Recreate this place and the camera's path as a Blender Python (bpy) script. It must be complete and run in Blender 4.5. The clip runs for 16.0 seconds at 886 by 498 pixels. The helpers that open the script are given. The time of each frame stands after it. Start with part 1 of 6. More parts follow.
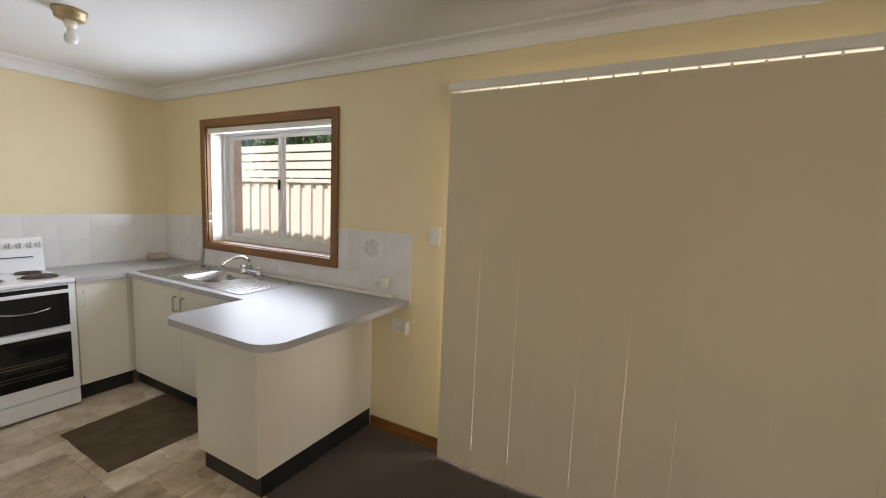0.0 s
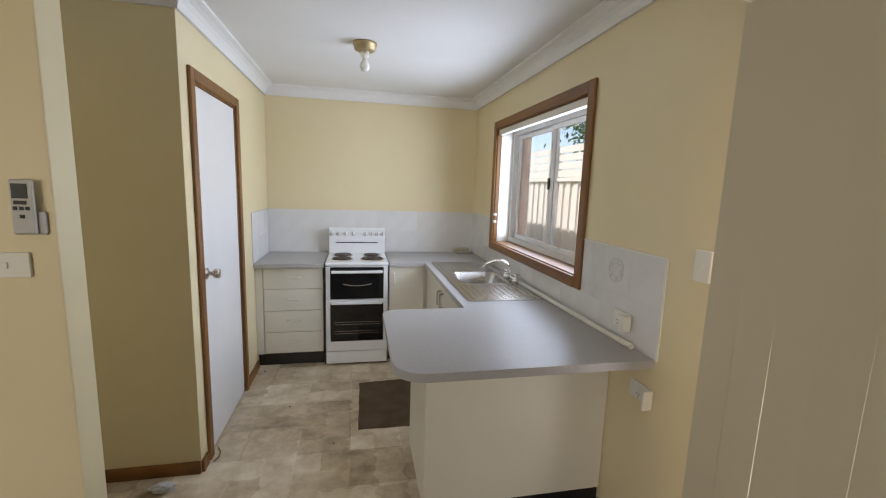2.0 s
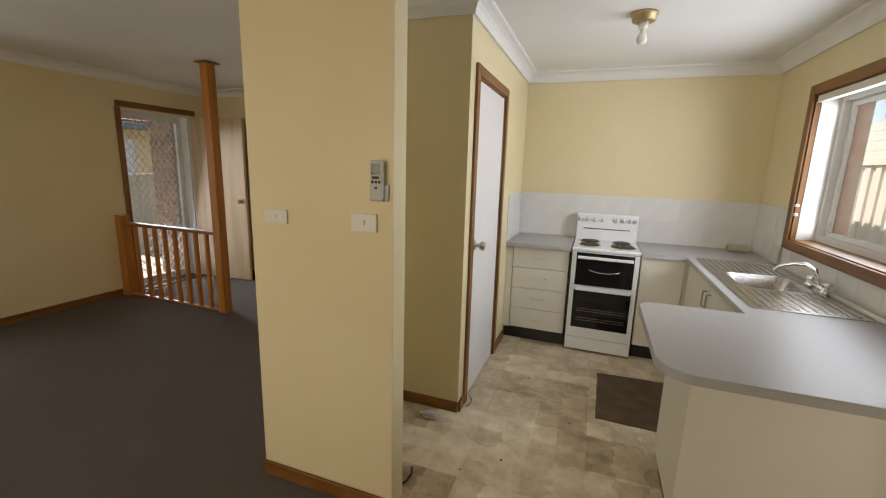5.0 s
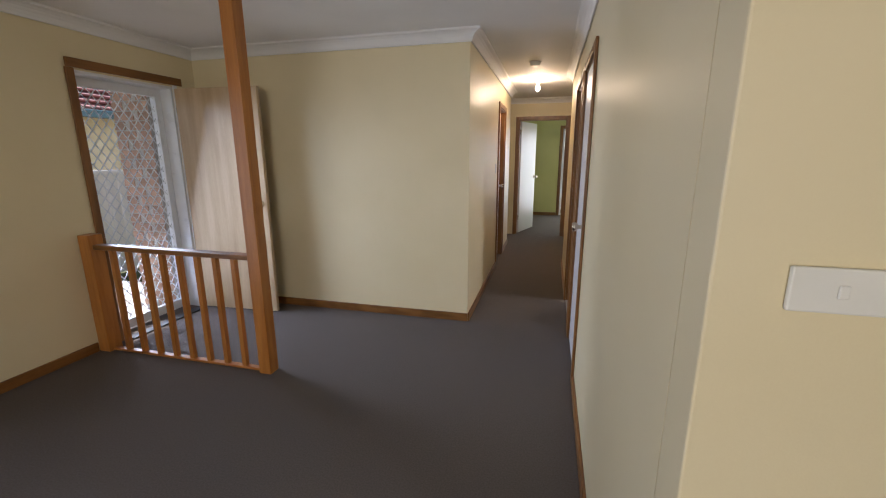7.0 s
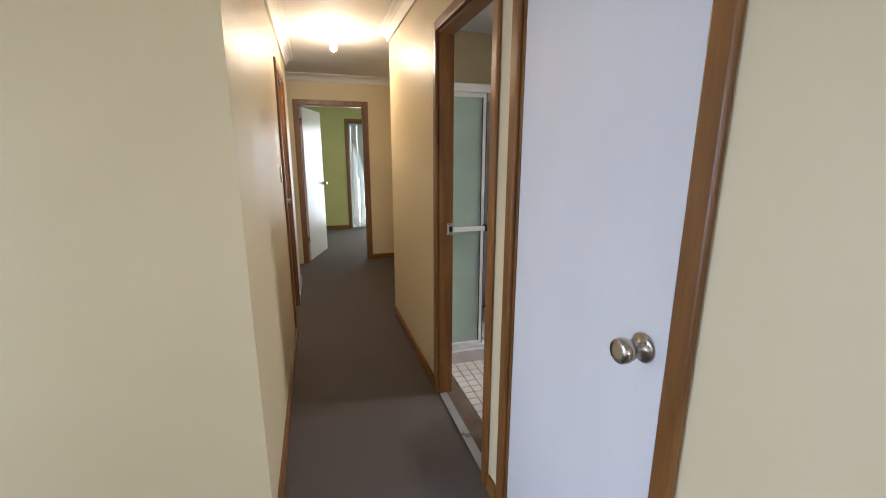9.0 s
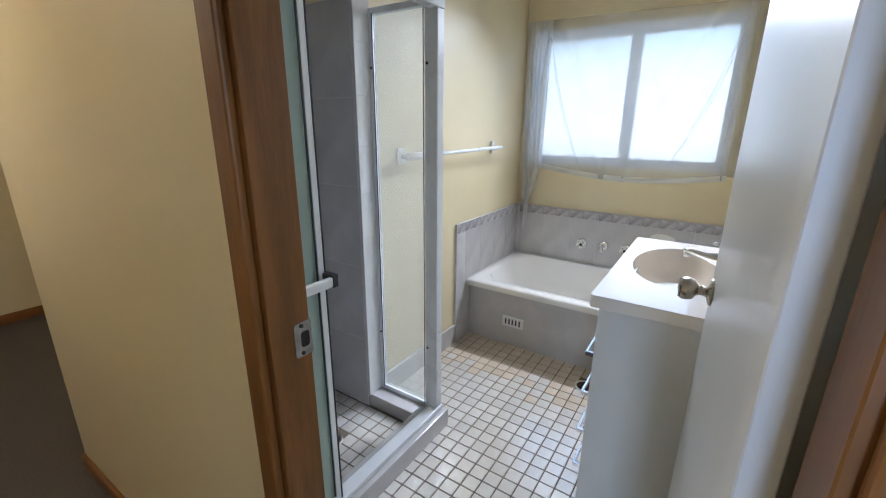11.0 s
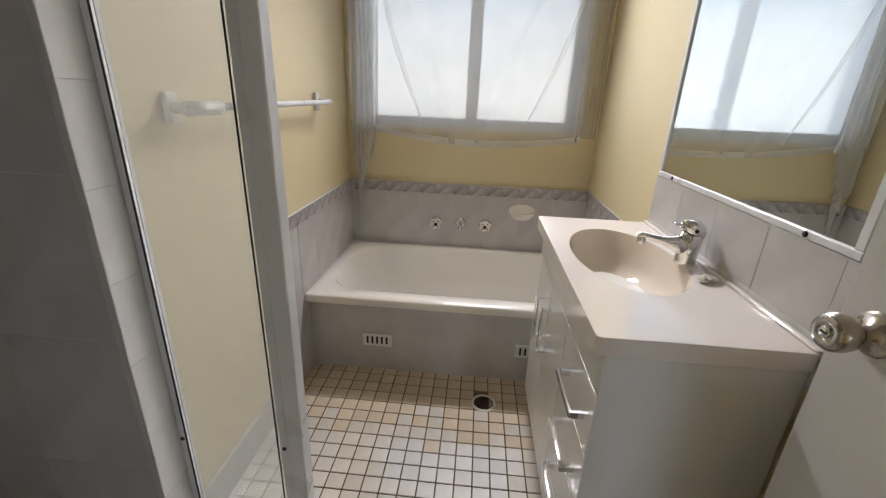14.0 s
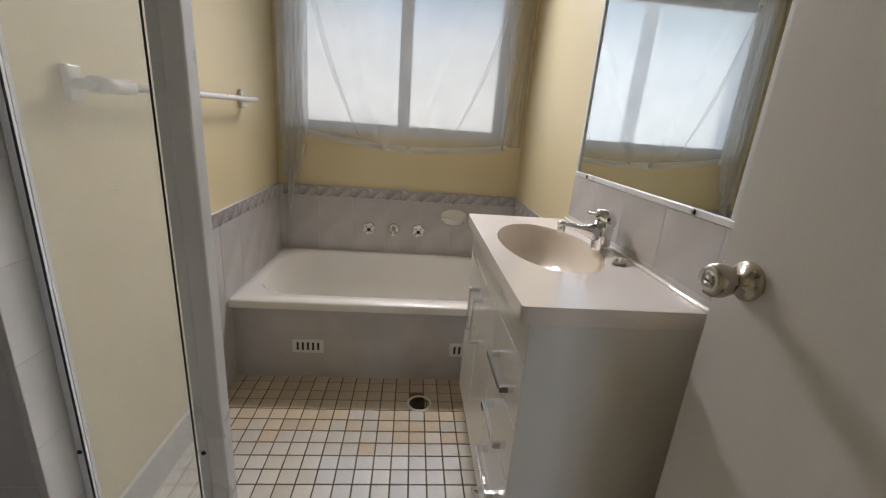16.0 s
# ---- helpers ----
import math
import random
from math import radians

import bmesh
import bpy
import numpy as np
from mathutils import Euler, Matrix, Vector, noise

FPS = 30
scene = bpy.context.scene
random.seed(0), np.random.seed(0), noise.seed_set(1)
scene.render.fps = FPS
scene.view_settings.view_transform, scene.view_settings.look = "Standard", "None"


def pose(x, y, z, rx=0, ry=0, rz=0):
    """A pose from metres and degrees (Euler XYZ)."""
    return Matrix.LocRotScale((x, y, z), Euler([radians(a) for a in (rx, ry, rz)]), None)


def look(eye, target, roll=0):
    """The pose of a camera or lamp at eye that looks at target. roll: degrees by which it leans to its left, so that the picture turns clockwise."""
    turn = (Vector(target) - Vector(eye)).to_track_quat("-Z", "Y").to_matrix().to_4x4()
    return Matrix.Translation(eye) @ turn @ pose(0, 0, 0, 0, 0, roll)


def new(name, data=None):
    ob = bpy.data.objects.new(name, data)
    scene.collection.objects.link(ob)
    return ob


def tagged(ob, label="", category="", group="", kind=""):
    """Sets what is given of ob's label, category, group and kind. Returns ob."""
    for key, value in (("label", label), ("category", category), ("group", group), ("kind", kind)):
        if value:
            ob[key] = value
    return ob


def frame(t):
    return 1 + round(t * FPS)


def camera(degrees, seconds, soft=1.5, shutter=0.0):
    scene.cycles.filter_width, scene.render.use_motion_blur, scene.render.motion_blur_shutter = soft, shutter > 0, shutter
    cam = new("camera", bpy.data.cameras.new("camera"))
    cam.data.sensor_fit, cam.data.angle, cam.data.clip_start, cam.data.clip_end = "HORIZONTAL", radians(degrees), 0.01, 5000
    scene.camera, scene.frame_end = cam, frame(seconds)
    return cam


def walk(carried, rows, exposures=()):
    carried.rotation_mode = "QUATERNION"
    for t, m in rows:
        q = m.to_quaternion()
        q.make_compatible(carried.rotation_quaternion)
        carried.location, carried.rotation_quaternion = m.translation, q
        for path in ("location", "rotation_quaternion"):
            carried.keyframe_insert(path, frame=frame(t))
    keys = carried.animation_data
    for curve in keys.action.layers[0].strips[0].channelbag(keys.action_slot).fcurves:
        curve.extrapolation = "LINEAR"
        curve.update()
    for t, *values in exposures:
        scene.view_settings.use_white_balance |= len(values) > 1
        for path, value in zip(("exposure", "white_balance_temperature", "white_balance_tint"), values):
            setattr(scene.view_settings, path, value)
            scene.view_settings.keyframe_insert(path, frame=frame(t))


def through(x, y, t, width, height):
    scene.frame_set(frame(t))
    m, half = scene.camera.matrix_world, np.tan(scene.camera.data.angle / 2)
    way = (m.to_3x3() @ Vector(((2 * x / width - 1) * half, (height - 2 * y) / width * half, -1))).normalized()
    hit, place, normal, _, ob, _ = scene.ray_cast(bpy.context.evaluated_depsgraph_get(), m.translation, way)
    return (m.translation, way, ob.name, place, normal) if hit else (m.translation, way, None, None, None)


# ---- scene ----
cam = camera(93.9, 16.0, soft=1.15)
PATH = [
    (0, (-2.106, -4.125, 1.523), (-0.368, -3.161, 1.293), 2.3),
    (0.5, (-1.823, -4.203, 1.547), (-0.521, -2.718, 1.231), 2.1),
    (1, (-1.567, -4.122, 1.55), (-0.609, -2.393, 1.244), 1.4),
    (1.5, (-1.368, -4.11, 1.553), (-0.705, -2.247, 1.255), 1.3),
    (2, (-1.166, -4.087, 1.554), (-0.758, -2.152, 1.258), 1.9),
    (2.5, (-1.107, -4.007, 1.557), (-0.842, -2.041, 1.297), 2.1),
    (3, (-1.084, -3.963, 1.561), (-0.909, -1.989, 1.291), 1.3),
    (3.5, (-1.053, -4.0, 1.558), (-0.976, -2.025, 1.252), 1.8),
    (4, (-1.016, -4.034, 1.556), (-1.109, -2.065, 1.216), 2.1),
    (4.5, (-1.058, -4.073, 1.545), (-1.409, -2.139, 1.177), 2.1),
    (4.7, (-1.139, -4.113, 1.534), (-1.597, -2.203, 1.161), 1.8),
    (5, (-1.28, -4.137, 1.521), (-1.949, -2.293, 1.133), 1.7),
    (5.2, (-1.43, -4.152, 1.519), (-2.25, -2.375, 1.109), 0.5),
    (7.3, (-3.097, -3.057, 1.462), (-3.376, -1.132, 0.997), -0.4),
    (7.5, (-3.194, -2.863, 1.466), (-3.296, -0.924, 0.988), -0.2),
    (8, (-3.34, -2.398, 1.453), (-3.142, -0.464, 0.984), -1.0),
    (8.2, (-3.353, -2.18, 1.446), (-3.082, -0.251, 0.992), -1.0),
    (10.3, (-3.253, -0.132, 1.389), (-2.042, 1.373, 0.872), 1.1),
    (10.5, (-3.18, 0.007, 1.393), (-1.855, 1.403, 0.849), 0.9),
    (11, (-3.066, 0.279, 1.393), (-1.462, 1.33, 0.824), 0.5),
    (11.5, (-2.871, 0.452, 1.366), (-1.129, 1.236, 0.775), 0.8),
    (12, (-2.76, 0.54, 1.353), (-0.995, 1.266, 0.755), 1.2),
    (12.5, (-2.674, 0.657, 1.359), (-0.929, 1.421, 0.75), 1.8),
    (13, (-2.615, 0.669, 1.35), (-0.887, 1.449, 0.713), 2.0),
    (13.5, (-2.539, 0.724, 1.323), (-0.727, 1.227, 0.644), 2.4),
    (14, (-2.494, 0.805, 1.303), (-0.621, 0.942, 0.614), 2.3),
    (14.5, (-2.472, 0.882, 1.259), (-0.607, 0.737, 0.553), 2.6),
    (15, (-2.444, 0.905, 1.202), (-0.594, 0.604, 0.502), 3.3),
    (15.5, (-2.45, 0.888, 1.198), (-0.589, 0.567, 0.542), 3.9),
    (16, (-2.538, 0.792, 1.229), (-0.634, 0.622, 0.643), 4.4),
]
walk(cam, [(t, look(eye, target, roll)) for t, eye, target, roll in PATH],
     [(0, 0.40, 6750, 19), (0.5, 0.45, 6500, 19), (2.0, 0.36, 6400, 18), (4.5, 0.34, 6650, 17), (5.0, 0.36, 7250, 17), (5.4, 0.40, 7250, 17), (7.3, 0.85, 5750, 21), (8.2, 0.98, 5750, 19),
      (10.3, 1.38, 5500, 17), (10.6, 1.28, 5400, 14), (11.0, 1.05, 5050, 11), (11.5, 0.78, 5700, 13), (12.5, 0.72, 5850, 9), (13.0, 0.66, 5950, 14), (14.5, 0.52, 6000, 15), (16, 0.36, 6050, 15)])


# ---- world and light ----
world = bpy.data.worlds.new("sky")
scene.world = world
world.use_nodes = True
wn = world.node_tree.nodes
sky = wn.new("ShaderNodeTexSky")
sky.sky_type = "NISHITA"
sky.sun_disc = False
sky.sun_elevation = radians(57.9)
sky.sun_rotation = radians(-59.3)
wn["Background"].inputs[1].default_value = 0.15
world.node_tree.links.new(sky.outputs[0], wn["Background"].inputs[0])


def lamp(name, kind, m, power, colour=(1, 1, 1), size=(1, 1), spread=150):
    data = bpy.data.lights.new(name, kind)
    data.energy, data.color = power, colour
    if kind == "AREA":
        data.shape, data.size, data.size_y, data.spread = "RECTANGLE", size[0], size[1], radians(spread)
    ob = new(name, data)
    ob.matrix_world = m
    return ob


sun = lamp("sun", "SUN", look((0, 0, 20), (2.7, -1.6, 15)), 5.0, (1, 0.95, 0.88))
sun.data.angle = radians(0.5)
# daylight standing in or close to the openings, apart from the lamps noted below
lamp("kitchen_window_daylight", "AREA", look((0.13, -1.37, 1.57), (-1.4, -1.37, 1.57)), 20, (0.74, 0.87, 1), (1.36, 0.84))
lamp("blind_door_daylight", "AREA", look((0.08, -3.97, 1.05), (-1, -3.97, 1.05)), 30, (1, 0.96, 0.88), (1.8, 1.95))
# added fill strip above the window, room side of the curtain, no real source
lamp("bathroom_fill_strip", "AREA", look((-0.085, 0.72, 2.12), (-1.25, 0.72, 0.95)), 8.5, (1, 0.95, 0.88), (0.7, 0.11), 105)
lamp("bathroom_opening_daylight", "AREA", look((0.06, 0.885, 1.58), (-1.3, 0.885, 1.58)), 0.85, (0.88, 0.95, 1), (1.16, 0.78))
# outdoors, stands in for the sky behind the frosted panes
lamp("bathroom_pane_daylight", "AREA", look((0.75, 0.825, 1.9), (-1, 0.825, 1.9)), 1.3, (0.70, 0.88, 1), (2.4, 2.6))
lamp("front_door_daylight", "AREA", look((-6.24, -0.56, 1.05), (-5, -0.56, 0.65)), 11, (0.74, 0.86, 1), (0.6, 1.8), 105)
lamp("living_door_daylight", "AREA", look((-6.28, -3.42, 1.05), (-4, -3.42, 1.05)), 9, (0.86, 0.93, 1), (1.5, 1.85))
# added warm fill at an invented, unseen south window, brightens the living room
lamp("unseen_south_fill", "AREA", look((-3.2, -6.95, 1.5), (-3.0, -4, 1.0)), 31, (1, 0.93, 0.74), (2.3, 1.1))
lamp("bedroom_door_daylight", "AREA", look((-1.95, 7.02, 1.0), (-2.4, 5, 0.8)), 20, (0.95, 1, 0.93), (1.3, 1.8))
hall_bulb = lamp("hall_bulb_light", "POINT", pose(-3.13, 2.46, 2.24), 10.5, (1, 0.76, 0.48))
hall_bulb.data.shadow_soft_size = 0.03


# ---- materials ----
def node_mat(name):
    mat = bpy.data.materials.new(name)
    mat.use_nodes = True
    return mat, mat.node_tree.nodes, mat.node_tree.links, mat.node_tree.nodes["Principled BSDF"]


def surface(name, a, b, scale=6.0, rough=0.5, fine=120.0, bump=0.05, metal=0.0, stretch=(1, 1, 1), rough_var=0.1, spec=0.5, contrast=(0.35, 0.65)):
    """Two colours mixed at a large scale, with a fine grain in bump and roughness."""
    mat, n, l, p = node_mat(name)
    co = n.new("ShaderNodeTexCoord")
    mp = n.new("ShaderNodeMapping")
    mp.inputs["Scale"].default_value = stretch
    l.new(co.outputs["Object"], mp.inputs["Vector"])
    big = n.new("ShaderNodeTexNoise")
    big.inputs["Scale"].default_value, big.inputs["Detail"].default_value = scale, 5
    small = n.new("ShaderNodeTexNoise")
    small.inputs["Scale"].default_value, small.inputs["Detail"].default_value = fine, 3
    ramp = n.new("ShaderNodeValToRGB")
    ramp.color_ramp.elements[0].position, ramp.color_ramp.elements[1].position = contrast
    ramp.color_ramp.elements[0].color, ramp.color_ramp.elements[1].color = (*a, 1), (*b, 1)
    add = n.new("ShaderNodeMath")
    add.operation = "MULTIPLY_ADD"
    add.inputs[1].default_value, add.inputs[2].default_value = 0.25, -0.125
    total = n.new("ShaderNodeMath")
    for tex in (big, small):
        l.new(mp.outputs[0], tex.inputs["Vector"])
    l.new(small.outputs[0], add.inputs[0])
    l.new(big.outputs[0], total.inputs[0])
    l.new(add.outputs[0], total.inputs[1])
    l.new(total.outputs[0], ramp.inputs[0])
    l.new(ramp.outputs[0], p.inputs["Base Color"])
    rr = n.new("ShaderNodeMapRange")
    rr.inputs["To Min"].default_value, rr.inputs["To Max"].default_value = max(0.02, rough - rough_var), min(1, rough + rough_var)
    l.new(big.outputs[0], rr.inputs["Value"])
    l.new(rr.outputs[0], p.inputs["Roughness"])
    p.inputs["Metallic"].default_value = metal
    p.inputs["Specular IOR Level"].default_value = spec
    if bump:
        bp = n.new("ShaderNodeBump")
        bp.inputs["Strength"].default_value, bp.inputs["Distance"].default_value = bump, 0.01
        l.new(small.outputs[0], bp.inputs["Height"])
        l.new(bp.outputs[0], p.inputs["Normal"])
    return mat


CREAM = surface("cream_paint", (0.71, 0.608, 0.375), (0.745, 0.643, 0.41), 1.6, 0.45, 260, 0.03)
GREEN = surface("pale_green_paint", (0.60, 0.60, 0.28), (0.65, 0.64, 0.32), 1.6, 0.5, 260, 0.03)
WHITE_WALL = surface("white_gloss_paint", (0.74, 0.73, 0.70), (0.78, 0.77, 0.74), 3, 0.35, 200, 0.03)
CEIL = surface("ceiling_paint", (0.74, 0.73, 0.71), (0.78, 0.77, 0.75), 2, 0.7, 200, 0.03)
DOOR_WHITE = surface("door_paint", (0.72, 0.71, 0.70), (0.76, 0.75, 0.74), 3, 0.35, 160, 0.03, stretch=(1, 1, 0.3))
TIMBER = surface("stained_timber", (0.145, 0.058, 0.012), (0.25, 0.108, 0.024), 5, 0.38, 60, 0.06, stretch=(4, 4, 0.35))
TIMBER_Y = surface("stained_timber_flat", (0.145, 0.058, 0.012), (0.25, 0.108, 0.024), 5, 0.38, 60, 0.06, stretch=(1, 0.35, 4))
PINE = surface("orange_timber", (0.34, 0.12, 0.018), (0.46, 0.185, 0.035), 5, 0.32, 60, 0.05, stretch=(4, 4, 0.35))
VENEER = surface("pale_veneer", (0.42, 0.30, 0.17), (0.55, 0.41, 0.25), 3, 0.4, 70, 0.04, stretch=(4, 4, 0.3))
CARPET = surface("brown_carpet", (0.142, 0.120, 0.104), (0.174, 0.148, 0.130), 120, 0.95, 420, 0.9, spec=0.1, rough_var=0.03)
CAB = surface("cream_laminate", (0.70, 0.67, 0.58), (0.73, 0.70, 0.61), 2, 0.35, 150, 0.02)
BENCH = surface("grey_laminate", (0.385, 0.375, 0.375), (0.42, 0.41, 0.41), 60, 0.36, 400, 0.0, contrast=(0.3, 0.7), rough_var=0.015, spec=0.4)
BLACK = surface("black_laminate", (0.012, 0.012, 0.012), (0.022, 0.021, 0.02), 8, 0.4, 120, 0.03)
ENAMEL = surface("white_enamel", (0.78, 0.79, 0.80), (0.80, 0.81, 0.82), 4, 0.14, 90, 0.0, rough_var=0.04)
STEEL = surface("brushed_steel", (0.48, 0.47, 0.45), (0.60, 0.59, 0.57), 14, 0.26, 60, 0.0, metal=1.0, stretch=(6, 1, 6), rough_var=0.03)
CHROME = surface("chrome", (0.75, 0.75, 0.76), (0.8, 0.8, 0.8), 20, 0.08, 100, 0.0, metal=1.0, rough_var=0.03)
NICKEL = surface("satin_nickel", (0.50, 0.45, 0.38), (0.58, 0.53, 0.46), 20, 0.28, 100, 0.0, metal=1.0, rough_var=0.05)
BRASS = surface("dull_brass", (0.34, 0.25, 0.12), (0.44, 0.34, 0.19), 20, 0.42, 100, 0.02, metal=0.5)
PLASTIC = surface("white_plastic", (0.72, 0.70, 0.63), (0.75, 0.73, 0.66), 5, 0.35, 150, 0.0)
GREY_PLASTIC = surface("grey_plastic", (0.42, 0.41, 0.38), (0.46, 0.45, 0.42), 5, 0.4, 150, 0.0)
ALU = surface("white_aluminium", (0.70, 0.71, 0.72), (0.75, 0.76, 0.77), 6, 0.3, 120, 0.0)
ALU_GREY = surface("grey_aluminium", (0.46, 0.47, 0.48), (0.52, 0.53, 0.54), 6, 0.3, 120, 0.0, metal=0.6)
BLACK_RUBBER = surface("black_rubber", (0.012, 0.012, 0.012), (0.02, 0.02, 0.02), 10, 0.55, 120, 0.0)
OVEN_GLASS = surface("dark_oven_glass", (0.006, 0.006, 0.006), (0.012, 0.012, 0.012), 4, 0.06, 90, 0.0, rough_var=0.02)
COIL = surface("burnt_coil", (0.03, 0.022, 0.018), (0.07, 0.045, 0.03), 30, 0.55, 200, 0.1)
MAT_RUG = surface("brown_mat", (0.135, 0.095, 0.062), (0.18, 0.13, 0.09), 9, 0.95, 300, 0.8, spec=0.1)
ACRYLIC = surface("white_acrylic", (0.78, 0.75, 0.70), (0.80, 0.77, 0.72), 3, 0.12, 100, 0.0, rough_var=0.03)
MARBLE = surface("polished_cast_marble", (0.84, 0.78, 0.73), (0.86, 0.80, 0.755), 3, 0.045, 100, 0.0, rough_var=0.01, spec=0.9)
BASIN = surface("cream_basin", (0.74, 0.65, 0.54), (0.77, 0.68, 0.57), 3, 0.07, 100, 0.0, rough_var=0.03, spec=0.75)
VANITY_WHITE = surface("white_polyurethane", (0.74, 0.73, 0.70), (0.77, 0.76, 0.73), 3, 0.18, 100, 0.0, rough_var=0.04)
TILE_GREY = surface("pale_grey_tile", (0.50, 0.48, 0.47), (0.57, 0.55, 0.54), 7, 0.2, 180, 0.02, rough_var=0.06)
TILE_BORDER = surface("marbled_border_tile", (0.30, 0.27, 0.28), (0.52, 0.49, 0.49), 22, 0.3, 120, 0.04)
TILE_WHITE = surface("white_glazed_tile", (0.70, 0.69, 0.67), (0.74, 0.73, 0.71), 5, 0.1, 60, 0.01, rough_var=0.04)
GROUT = surface("pale_grout", (0.54, 0.52, 0.51), (0.60, 0.58, 0.57), 12, 0.85, 200, 0.15)
GROUT_WHITE = surface("white_grout", (0.60, 0.59, 0.56), (0.66, 0.65, 0.62), 12, 0.85, 200, 0.1)
GROUT_DARK = surface("brown_grout", (0.085, 0.055, 0.032), (0.19, 0.14, 0.095), 5, 0.9, 150, 0.2)
BRICK = surface("pink_brick", (0.46, 0.28, 0.19), (0.60, 0.40, 0.29), 9, 0.85, 90, 0.4)
MORTAR = surface("mortar", (0.45, 0.42, 0.37), (0.52, 0.49, 0.44), 12, 0.9, 150, 0.3)
FENCE = surface("cream_steel_fence", (0.84, 0.81, 0.73), (0.88, 0.85, 0.78), 3, 0.45, 60, 0.02)
ROOF = surface("red_roof_tile", (0.24, 0.075, 0.05), (0.36, 0.13, 0.09), 6, 0.7, 60, 0.3)
LAWN = surface("dry_grass", (0.08, 0.09, 0.035), (0.15, 0.14, 0.07), 4, 0.95, 120, 0.8, spec=0.1)
CONCRETE = surface("concrete", (0.48, 0.46, 0.42), (0.58, 0.56, 0.52), 3, 0.85, 90, 0.3)
LEAF = surface("leaf", (0.06, 0.12, 0.03), (0.12, 0.19, 0.06), 3, 0.55, 60, 0.1)
BARK = surface("bark", (0.10, 0.075, 0.05), (0.17, 0.13, 0.09), 12, 0.9, 60, 0.6)


def glass_mat(name, colour, rough, ior=1.45, weight=1.0):
    mat, n, l, p = node_mat(name)
    p.inputs["Base Color"].default_value = (*colour, 1)
    p.inputs["Roughness"].default_value = rough
    p.inputs["IOR"].default_value = ior
    p.inputs["Transmission Weight"].default_value = weight
    return mat


GLASS = glass_mat("clear_glass", (0.97, 0.98, 0.98), 0.0, 1.12)
SHOWER_GLASS = glass_mat("shower_glass", (0.93, 0.95, 0.93), 0.08, 1.25)
GREEN_GLASS = glass_mat("green_obscure_glass", (0.86, 0.95, 0.88), 0.12, 1.45)


def hazy(mat, colour, share):
    """Adds the soft scatter of an etched or soap-filmed pane to a glass."""
    n, l = mat.node_tree.nodes, mat.node_tree.links
    df, tl, both, mx = n.new("ShaderNodeBsdfDiffuse"), n.new("ShaderNodeBsdfTranslucent"), n.new("ShaderNodeMixShader"), n.new("ShaderNodeMixShader")
    for node in (df, tl):
        node.inputs[0].default_value = (*colour, 1)
    l.new(df.outputs[0], both.inputs[1])
    l.new(tl.outputs[0], both.inputs[2])
    film = n.new("ShaderNodeTexNoise")
    film.inputs["Scale"].default_value, film.inputs["Detail"].default_value = 3.0, 4
    rg = n.new("ShaderNodeMapRange")
    rg.inputs["To Min"].default_value, rg.inputs["To Max"].default_value = share * 0.75, share * 1.25
    co = n.new("ShaderNodeTexCoord")
    l.new(co.outputs["Object"], film.inputs["Vector"])
    l.new(film.outputs[0], rg.inputs["Value"])
    l.new(rg.outputs[0], mx.inputs[0])
    l.new(n["Principled BSDF"].outputs[0], mx.inputs[1])
    l.new(both.outputs[0], mx.inputs[2])
    l.new(mx.outputs[0], n["Material Output"].inputs[0])


hazy(SHOWER_GLASS, (0.86, 0.87, 0.84), 0.20)
hazy(GREEN_GLASS, (0.74, 0.86, 0.79), 0.50)
FROST = glass_mat("frosted_glass", (0.93, 0.96, 0.98), 0.55, 1.3)
MIRROR = glass_mat("mirror_silver", (0.86, 0.90, 0.90), 0.0, 1.45, 0.0)
MARBLE.node_tree.nodes["Principled BSDF"].inputs["IOR"].default_value = 2.0
MIRROR.node_tree.nodes["Principled BSDF"].inputs["Metallic"].default_value = 1.0

# ---- mesh helpers ----
def solid(*boxes, bevel=0.0, seg=2):
    """One bmesh of boxes (x0, y0, z0, x1, y1, z1)."""
    bm = bmesh.new()
    for x0, y0, z0, x1, y1, z1 in boxes:
        m = pose((x0 + x1) / 2, (y0 + y1) / 2, (z0 + z1) / 2) @ Matrix.Diagonal((abs(x1 - x0), abs(y1 - y0), abs(z1 - z0), 1))
        bmesh.ops.create_cube(bm, size=1, matrix=m)
    if bevel:
        bmesh.ops.bevel(bm, geom=bm.edges[:], offset=bevel, segments=seg, profile=0.5, affect="EDGES")
    return bm


def prism(outline, z0, z1, bevel=0.0, seg=2):
    """An outline of (x, y) pulled up from z0 to z1."""
    bm = bmesh.new()
    face = bm.faces.new([bm.verts.new((x, y, z0)) for x, y in outline])
    up = bmesh.ops.extrude_face_region(bm, geom=[face])
    bmesh.ops.translate(bm, vec=(0, 0, z1 - z0), verts=[v for v in up["geom"] if isinstance(v, bmesh.types.BMVert)])
    bmesh.ops.recalc_face_normals(bm, faces=bm.faces[:])
    if bevel:
        edges = [e for e in bm.edges if abs(e.verts[0].co.z - e.verts[1].co.z) < 1e-6]
        bmesh.ops.bevel(bm, geom=edges, offset=bevel, segments=seg, profile=0.5, affect="EDGES")
    return bm


